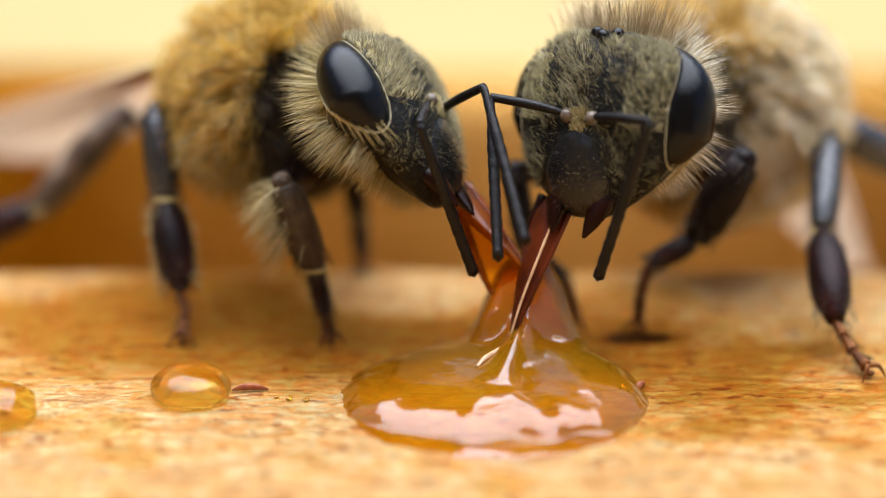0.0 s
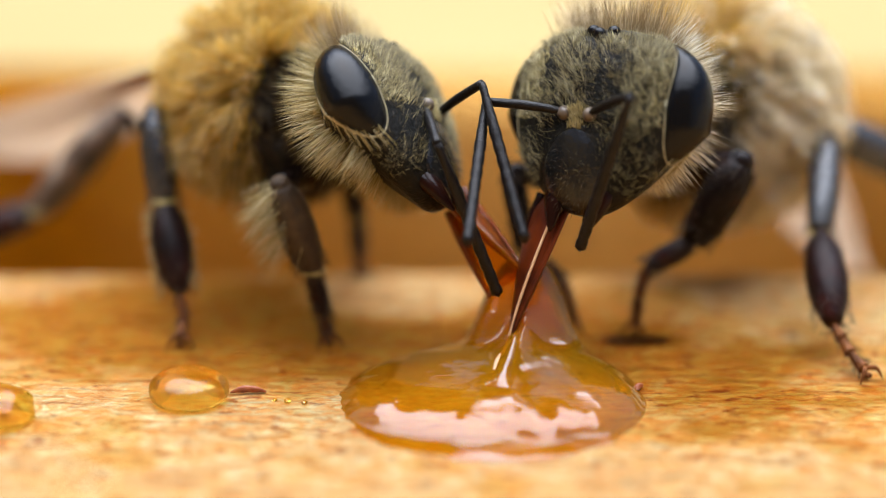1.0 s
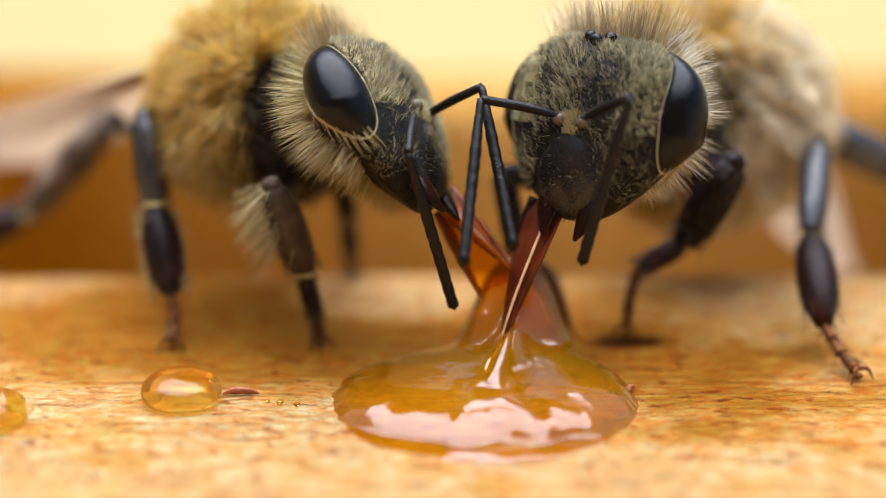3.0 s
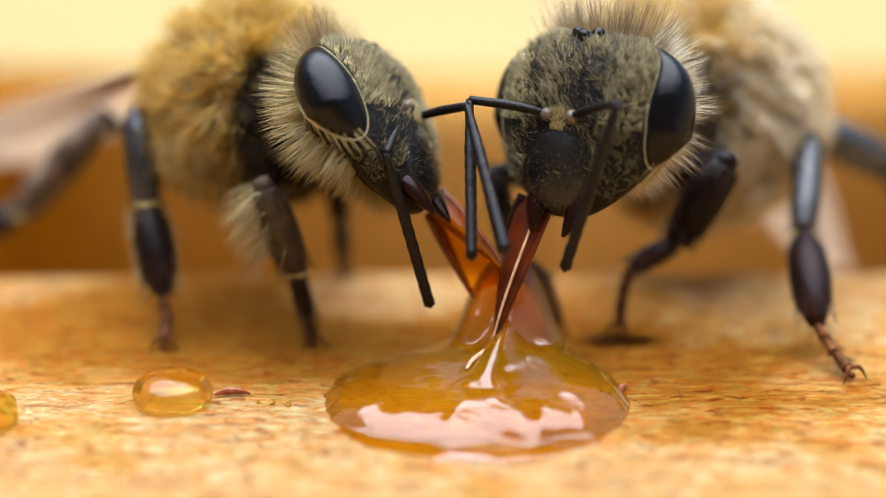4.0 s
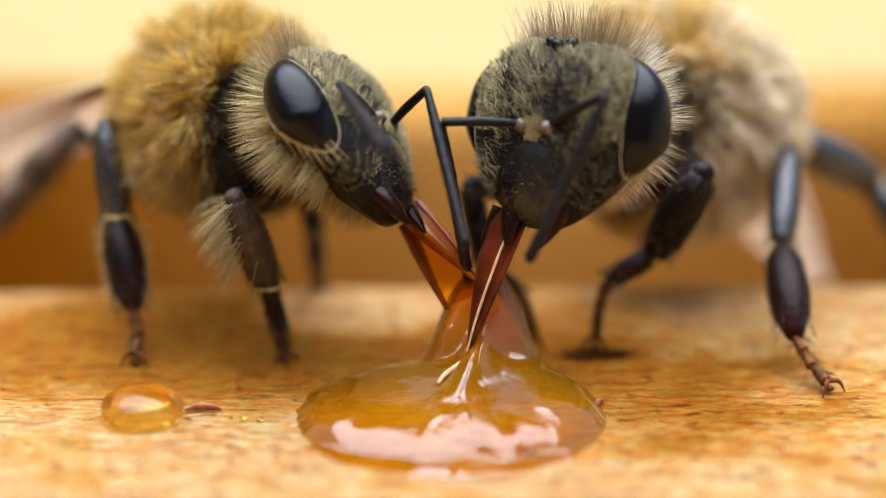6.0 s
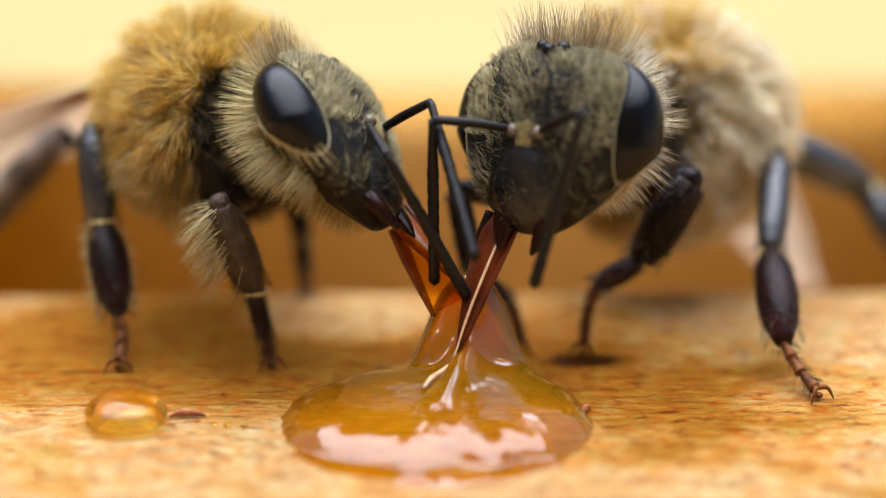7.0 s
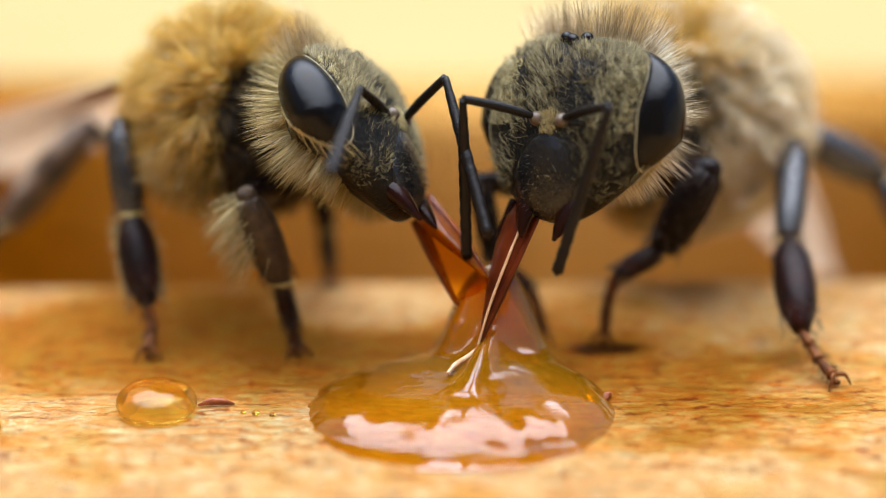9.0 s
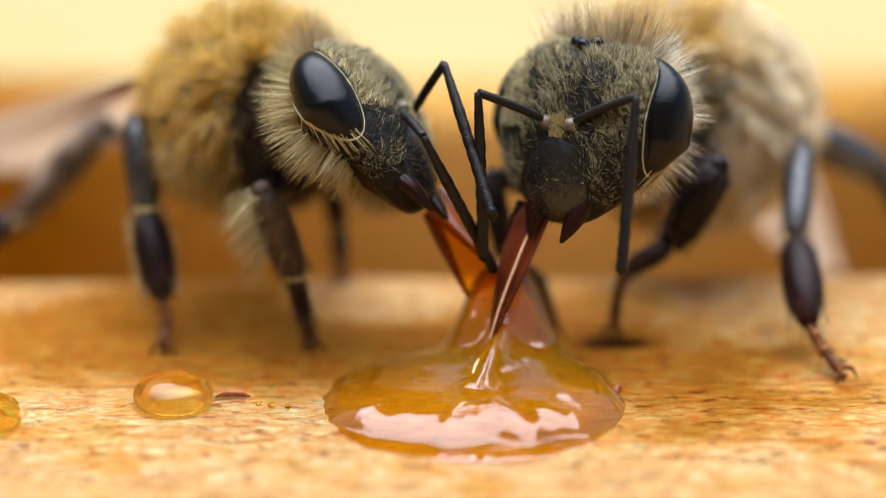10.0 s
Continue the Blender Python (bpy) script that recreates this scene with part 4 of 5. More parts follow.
build_board()
build_bar()
# four walls out of view, added to dim, warm and bounce light
build_unseen_wall("unseen_wall_south", -420, 200, -320, -300, 420, M_WALL, "unseen brown wall added to darken reflections")
build_unseen_wall("unseen_wall_far", -420, 200, 420, 440, 230, M_FAR, "unseen ochre wall added to warm the bounced light")
build_unseen_wall("unseen_wall_west", -440, -420, -320, 440, 230, M_FAR, "unseen ochre wall added to warm the bounced light")
build_unseen_wall("unseen_wall_east", 200, 220, -320, 440, 80, M_WHITE, "unseen cream wall added to bounce light")
build_table()
build_puddle()
build_drop("honey_drop", -4.86, -3.18, 0.77, 0.60, "clear amber honey drop standing on the board")
build_drop("honey_drop", -8.35, -4.10, 0.70, 0.62, "flat amber honey drop on the board", 0.25)
for x, y, r, h in ((3.57, -2.80, 0.17, 0.18), (-2.95, -3.32, 0.07, 0.08), (-2.62, -3.40, 0.06, 0.06), (-3.2, -3.25, 0.05, 0.05), (3.75, -2.66, 0.06, 0.07)):
    tagged(build_drop("honey_droplet", x, y, r, h, "tiny glinting honey droplet on the board", 0.2), group="tiny honey droplets")
build_splinter(-3.75, -2.85, 0.70, 4, "red-brown wood flake beside the honey drop")
build_splinter(3.86, -2.74, 0.34, 60, "red-brown wood flake beside the honey puddle")

# the bee that faces the camera
R_O, R_THORAX, R_TAIL = (5.6, 3.2, 0.0), (6.0, 4.2, 3.85), (7.4, 12.2, 2.8)
bee_r, rng_r = bee_body("honey_bee", R_O, R_THORAX, (2.35, 2.1, 2.25), R_TAIL, (3.1, -0.9, 4.8), 11, "golden-furred honey bee facing forward, licking honey on the board", (0.95, -0.1, -0.36), 0.10, M_CREAM, 0.0, 0.72, 0.022, M_SKIN_LIT)
abdomen(bee_r, R_THORAX, R_TAIL, rng_r)
head_r = bee_head(bee_r, 21, M_RUFF_LIT, 15)
leg(bee_r, "front_leg", [(5.3, 1.6, 3.1), (6.15, 0.3, 3.75), (5.25, 0.3, 2.05), (4.30, 0.35, 1.45)], (0.35, 0.44), [(4.15, 0.3, 0.9), (4.10, 0.28, 0.2)], (-0.3, -1, 0), rng_r, fat=0.22, band=False)
leg(bee_r, "front_leg", [(2.9, 1.8, 3.0), (1.46, 0.8, 3.4), (1.78, 0.5, 1.75), (2.55, 0.5, 1.1)], (0.24, 0.24), [(2.72, 0.5, 0.6), (2.80, 0.45, 0.2)], (-0.3, -1, 0), rng_r, fat=0.16, band=False)
leg(bee_r, "middle_leg", [(7.2, 3.4, 2.9), (8.38, 2.6, 3.65), (7.97, 0.8, 2.07), (7.95, -1.1, 0.75)], (0.28, 0.32), [(8.2, -1.7, 0.35), (8.40, -2.1, 0.18)], (0.6, -1, 0), rng_r, fat=0.42, shin=M_SLATE)
leg(bee_r, "hind_leg", [(7.4, 5.0, 2.8), (8.94, 5.0, 3.25), (11.12, 5.5, 2.1), (11.9, 4.6, 0.8)], (0.28, 0.48), [(12.2, 4.0, 0.4), (12.5, 3.8, 0.2)], (0.6, -1, 0), rng_r, fat=0.4, mat=M_SLATE)
wing(bee_r, (8.1, 5.6, 4.6), (11.0, 8.6, -1.5), 1.9, "forewing", (-1, 0.2, -0.45))
wing(bee_r, (4.8, 4.8, 5.6), (5.4, 14.5, 4.2), 2.4, "forewing")
tongue_r, glossa_r = proboscis(bee_r, 2.64)
ant_r = [antenna(bee_r), antenna(bee_r)]

# the bee that turns to its side
L_O, L_THORAX, L_TAIL = (-3.6, 3.2, 0.0), (-3.70, 2.4, 4.42), (-4.6, 11.2, 3.0)
bee_l, rng_l = bee_body("honey_bee", L_O, L_THORAX, (1.75, 2.0, 1.9), L_TAIL, (-1.0, -0.1, 4.5), 12, "golden-furred honey bee with its head turned, feeding beside another bee", (-0.25, -0.2, -0.95), 0.42, M_PALE, 1.0, 0.56, 0.010, M_SKIN)
abdomen(bee_l, L_THORAX, L_TAIL, rng_l)
head_l = bee_head(bee_l, 22, M_PALE, 29)
leg(bee_l, "front_leg", [(-2.7, 1.5, 3.2), (-3.23, -0.5, 3.50), (-2.64, -0.3, 1.62), (-2.43, -0.3, 0.58)], (0.30, 0.38), [(-2.39, -0.32, 0.35), (-2.35, -0.36, 0.16)], (0.3, -1, 0), rng_l, hair=320, hair_way=(-0.92, -0.30, -0.42), hair_len=0.9, fat=0.18, shin=M_SHIN)
leg(bee_l, "front_leg", [(-2.7, 3.0, 3.2), (-2.1, 3.9, 2.7), (-1.92, 4.1, 1.3), (-1.88, 3.95, 0.6)], (0.24, 0.24), [(-1.86, 3.85, 0.35), (-1.85, 3.75, 0.18)], (0.3, -1, 0), rng_l, fat=0.16)
leg(bee_l, "middle_leg", [(-5.2, 3.0, 3.5), (-6.08, 1.9, 4.38), (-5.87, 1.2, 2.66), (-5.47, 0.2, 0.95)], (0.28, 0.36), [(-5.36, -0.1, 0.5), (-5.42, -0.4, 0.18)], (0.1, -1, 0), rng_l, fat=0.42, brush=340, shin=M_SLATE)
leg(bee_l, "hind_leg", [(-5.4, 5.0, 2.9), (-7.43, 5.2, 3.49), (-9.45, 5.0, 1.25), (-11.4, 4.9, 0.50)], (0.28, 0.42), [(-12.0, 4.70, 0.30), (-12.3, 4.50, 0.18)], (-0.6, -1, 0), rng_l, fat=0.4, shin=M_HIND)
link_mesh("wing_base", *ellipsoid(np.array((-4.88, 1.80, 5.68)) - np.array(L_O), (0.24, 0.18, 0.15), (0, 10, 0), 3), M_SHELL, bee_l, "small glossy dark wing base")
wing(bee_l, (-4.98, 1.9, 5.62), (-14.38, 14.0, 0.70), 2.1, "forewing", (-0.1, 0.50, -1))
wing(bee_l, (-3.0, 5.0, 5.7), (-3.2, 14.5, 4.4), 2.4, "forewing")
tongue_l, glossa_l = proboscis(bee_l, 1.95, 0.26, 0.45, M_AMBER, M_AMBER)
palp_l = mouth_rod(bee_l, 1.81)
ant_l = [antenna(bee_l), antenna(bee_l)]


# ---- what moves ----
def local(bee, m):
    return Matrix.Translation(-mm(bee["origin"])) @ m


def aim(base, tip, spin=0.0, down=False):
    """A pose at base whose +z (or -z) points to tip, in millimetres."""
    d = Vector(tip) - Vector(base)
    q = d.to_track_quat("-Z" if down else "Z", "Y")
    return Matrix.Translation(mm(base)) @ q.to_matrix().to_4x4() @ pose(0, 0, 0, 0, 0, spin)


HEADS = [
    (bee_r, head_r, [
        (0, 3.279, -0.856, 4.779, -15.34, -4.22, -40.60),
        (0.5, 3.325, -0.874, 4.826, -15.82, -4.64, -40.55),
        (1, 3.254, -0.901, 4.870, -17.16, -5.84, -39.40),
        (1.5, 3.372, -0.876, 4.824, -16.43, -4.75, -40.21),
        (2, 3.306, -0.909, 4.930, -18.13, -5.63, -39.70),
        (2.5, 3.341, -0.886, 4.783, -15.90, -3.38, -39.89),
        (4, 3.265, -0.841, 4.839, -16.34, -4.43, -41.16),
        (4.5, 3.339, -0.939, 4.945, -18.31, -5.28, -39.33),
        (5, 3.242, -0.925, 4.877, -18.24, -5.16, -39.76),
        (5.5, 3.229, -0.915, 4.864, -17.28, -4.76, -40.09),
        (7, 3.340, -0.839, 4.857, -15.32, -4.26, -39.64),
        (7.5, 3.396, -0.840, 4.853, -16.98, -4.20, -39.38),
        (8, 3.345, -0.879, 4.886, -17.62, -5.05, -39.92),
        (8.5, 3.336, -0.845, 4.784, -15.89, -4.17, -41.30),
        (9, 3.368, -0.914, 4.911, -18.66, -5.67, -39.53),
        (9.5, 3.357, -0.894, 4.881, -17.75, -4.81, -40.05),
        (10, 3.336, -0.863, 4.781, -16.78, -3.92, -40.66),
    ]),
    (bee_l, head_l, [
        (0, -1.000, -0.313, 4.551, -31.56, 28.03, 62.04),
        (0.5, -1.019, -0.323, 4.510, -31.57, 27.29, 62.69),
        (1, -1.035, -0.325, 4.519, -31.10, 28.33, 62.62),
        (1.5, -1.027, -0.319, 4.527, -31.23, 27.79, 62.32),
        (2, -1.098, -0.320, 4.519, -30.68, 28.23, 62.58),
        (2.5, -1.089, -0.315, 4.548, -30.84, 27.70, 62.99),
        (4, -1.098, -0.325, 4.516, -30.04, 27.55, 63.28),
        (4.5, -1.037, -0.323, 4.518, -30.33, 27.33, 63.75),
        (5, -1.089, -0.322, 4.486, -31.57, 28.31, 62.08),
        (5.5, -1.144, -0.320, 4.486, -31.94, 27.42, 62.91),
        (7, -1.041, -0.309, 4.513, -31.38, 27.88, 63.80),
        (7.5, -1.101, -0.313, 4.499, -30.10, 28.45, 64.96),
        (8, -1.086, -0.316, 4.502, -30.67, 28.17, 64.11),
        (8.5, -1.098, -0.307, 4.540, -31.07, 28.08, 63.23),
        (9, -1.062, -0.304, 4.529, -30.96, 27.96, 63.64),
        (9.5, -1.100, -0.314, 4.547, -29.96, 27.67, 63.55),
        (10, -1.118, -0.307, 4.563, -32.68, 28.30, 62.70),
    ]),
]
TONGUES = [
    (bee_r, tongue_r, glossa_r, 2.64, [
        (0, (2.348, -1.350, 3.046), (1.318, -2.300, 0.804), (-6, -12, 0)),
        (0.5, (2.394, -1.388, 3.099), (1.318, -2.300, 0.804), (-6, -6, 0)),
        (1, (2.335, -1.484, 3.159), (1.318, -2.300, 0.804), (-6, 10, 0)),
        (1.5, (2.435, -1.411, 3.107), (1.318, -2.300, 0.804), (-6, 4, 0)),
        (2, (2.360, -1.504, 3.238), (1.318, -2.300, 0.804), (-6, -8, 0)),
        (2.5, (2.386, -1.388, 3.066), (1.318, -2.300, 0.804), (-6, 12, 0)),
        (4, (2.313, -1.351, 3.122), (1.318, -2.300, 0.804), (-6, -4, 0)),
        (4.5, (2.385, -1.537, 3.258), (1.318, -2.300, 0.804), (-6, 0, 0)),
        (5, (2.282, -1.513, 3.190), (1.318, -2.300, 0.804), (-6, -10, 0)),
        (5.5, (2.276, -1.470, 3.162), (1.318, -2.300, 0.804), (-6, -6, 0)),
        (7, (2.418, -1.349, 3.123), (1.318, -2.300, 0.804), (-6, -8, 0)),
        (7.5, (2.442, -1.390, 3.150), (1.318, -2.300, 0.804), (-6, -4, 0)),
        (8, (2.393, -1.449, 3.188), (1.318, -2.300, 0.804), (-6, 2, 0)),
        (8.5, (2.387, -1.338, 3.061), (1.318, -2.300, 0.804), (-6, 6, 0)),
        (9, (2.414, -1.524, 3.229), (1.318, -2.300, 0.804), (-6, -10, 0)),
        (9.5, (2.396, -1.460, 3.187), (1.318, -2.300, 0.804), (-6, -4, 0)),
        (10, (2.369, -1.381, 3.075), (1.318, -2.300, 0.804), (-6, 8, 0)),
    ]),
    (bee_l, tongue_l, glossa_l, 1.95, [
        (0, (0.523, -0.450, 3.201), (1.607, -1.600, 2.061), (-6, -12, 0)),
        (0.5, (0.509, -0.424, 3.164), (1.607, -1.600, 2.061), (-6, -6, 0)),
        (1, (0.480, -0.456, 3.156), (1.607, -1.600, 2.061), (-6, 10, 0)),
        (1.5, (0.492, -0.447, 3.170), (1.607, -1.600, 2.061), (-6, 4, 0)),
        (2, (0.409, -0.457, 3.146), (1.607, -1.600, 2.061), (-6, -8, 0)),
        (2.5, (0.425, -0.425, 3.181), (1.607, -1.600, 2.061), (-6, 12, 0)),
        (4, (0.402, -0.435, 3.129), (1.607, -1.600, 2.061), (-6, -4, 0)),
        (4.5, (0.470, -0.409, 3.140), (1.607, -1.600, 2.061), (-6, 0, 0)),
        (5, (0.434, -0.463, 3.135), (1.607, -1.600, 2.061), (-6, -10, 0)),
        (5.5, (0.390, -0.412, 3.149), (1.607, -1.600, 2.061), (-6, -6, 0)),
        (7, (0.483, -0.391, 3.159), (1.607, -1.600, 2.061), (-6, -8, 0)),
        (7.5, (0.399, -0.388, 3.110), (1.607, -1.600, 2.061), (-6, -4, 0)),
        (8, (0.425, -0.404, 3.129), (1.607, -1.600, 2.061), (-6, 2, 0)),
        (8.5, (0.419, -0.414, 3.177), (1.607, -1.600, 2.061), (-6, 6, 0)),
        (9, (0.454, -0.398, 3.164), (1.607, -1.600, 2.061), (-6, -10, 0)),
        (9.5, (0.399, -0.419, 3.158), (1.607, -1.600, 2.061), (-6, -4, 0)),
        (10, (0.425, -0.413, 3.240), (1.607, -1.600, 2.061), (-6, 8, 0)),
    ]),
    (bee_l, palp_l, None, 1.81, [
        (0, (0.319, -0.500, 2.858), (0.967, -1.500, 1.501), (-6, -12, 0)),
        (0.5, (0.306, -0.472, 2.820), (0.967, -1.500, 1.501), (-6, -6, 0)),
        (1, (0.274, -0.508, 2.815), (0.967, -1.500, 1.501), (-6, 10, 0)),
        (1.5, (0.287, -0.496, 2.828), (0.967, -1.500, 1.501), (-6, 4, 0)),
        (2, (0.200, -0.507, 2.806), (0.967, -1.500, 1.501), (-6, -8, 0)),
        (2.5, (0.218, -0.474, 2.840), (0.967, -1.500, 1.501), (-6, 12, 0)),
        (4, (0.191, -0.482, 2.790), (0.967, -1.500, 1.501), (-6, -4, 0)),
        (4.5, (0.262, -0.457, 2.800), (0.967, -1.500, 1.501), (-6, 0, 0)),
        (5, (0.229, -0.515, 2.793), (0.967, -1.500, 1.501), (-6, -10, 0)),
        (5.5, (0.190, -0.463, 2.805), (0.967, -1.500, 1.501), (-6, -6, 0)),
        (7, (0.280, -0.445, 2.817), (0.967, -1.500, 1.501), (-6, -8, 0)),
        (7.5, (0.189, -0.447, 2.772), (0.967, -1.500, 1.501), (-6, -4, 0)),
        (8, (0.217, -0.459, 2.789), (0.967, -1.500, 1.501), (-6, 2, 0)),
        (8.5, (0.213, -0.467, 2.836), (0.967, -1.500, 1.501), (-6, 6, 0)),
        (9, (0.247, -0.451, 2.823), (0.967, -1.500, 1.501), (-6, -10, 0)),
        (9.5, (0.188, -0.467, 2.819), (0.967, -1.500, 1.501), (-6, -4, 0)),
        (10, (0.227, -0.470, 2.895), (0.967, -1.500, 1.501), (-6, 8, 0)),
    ]),
]
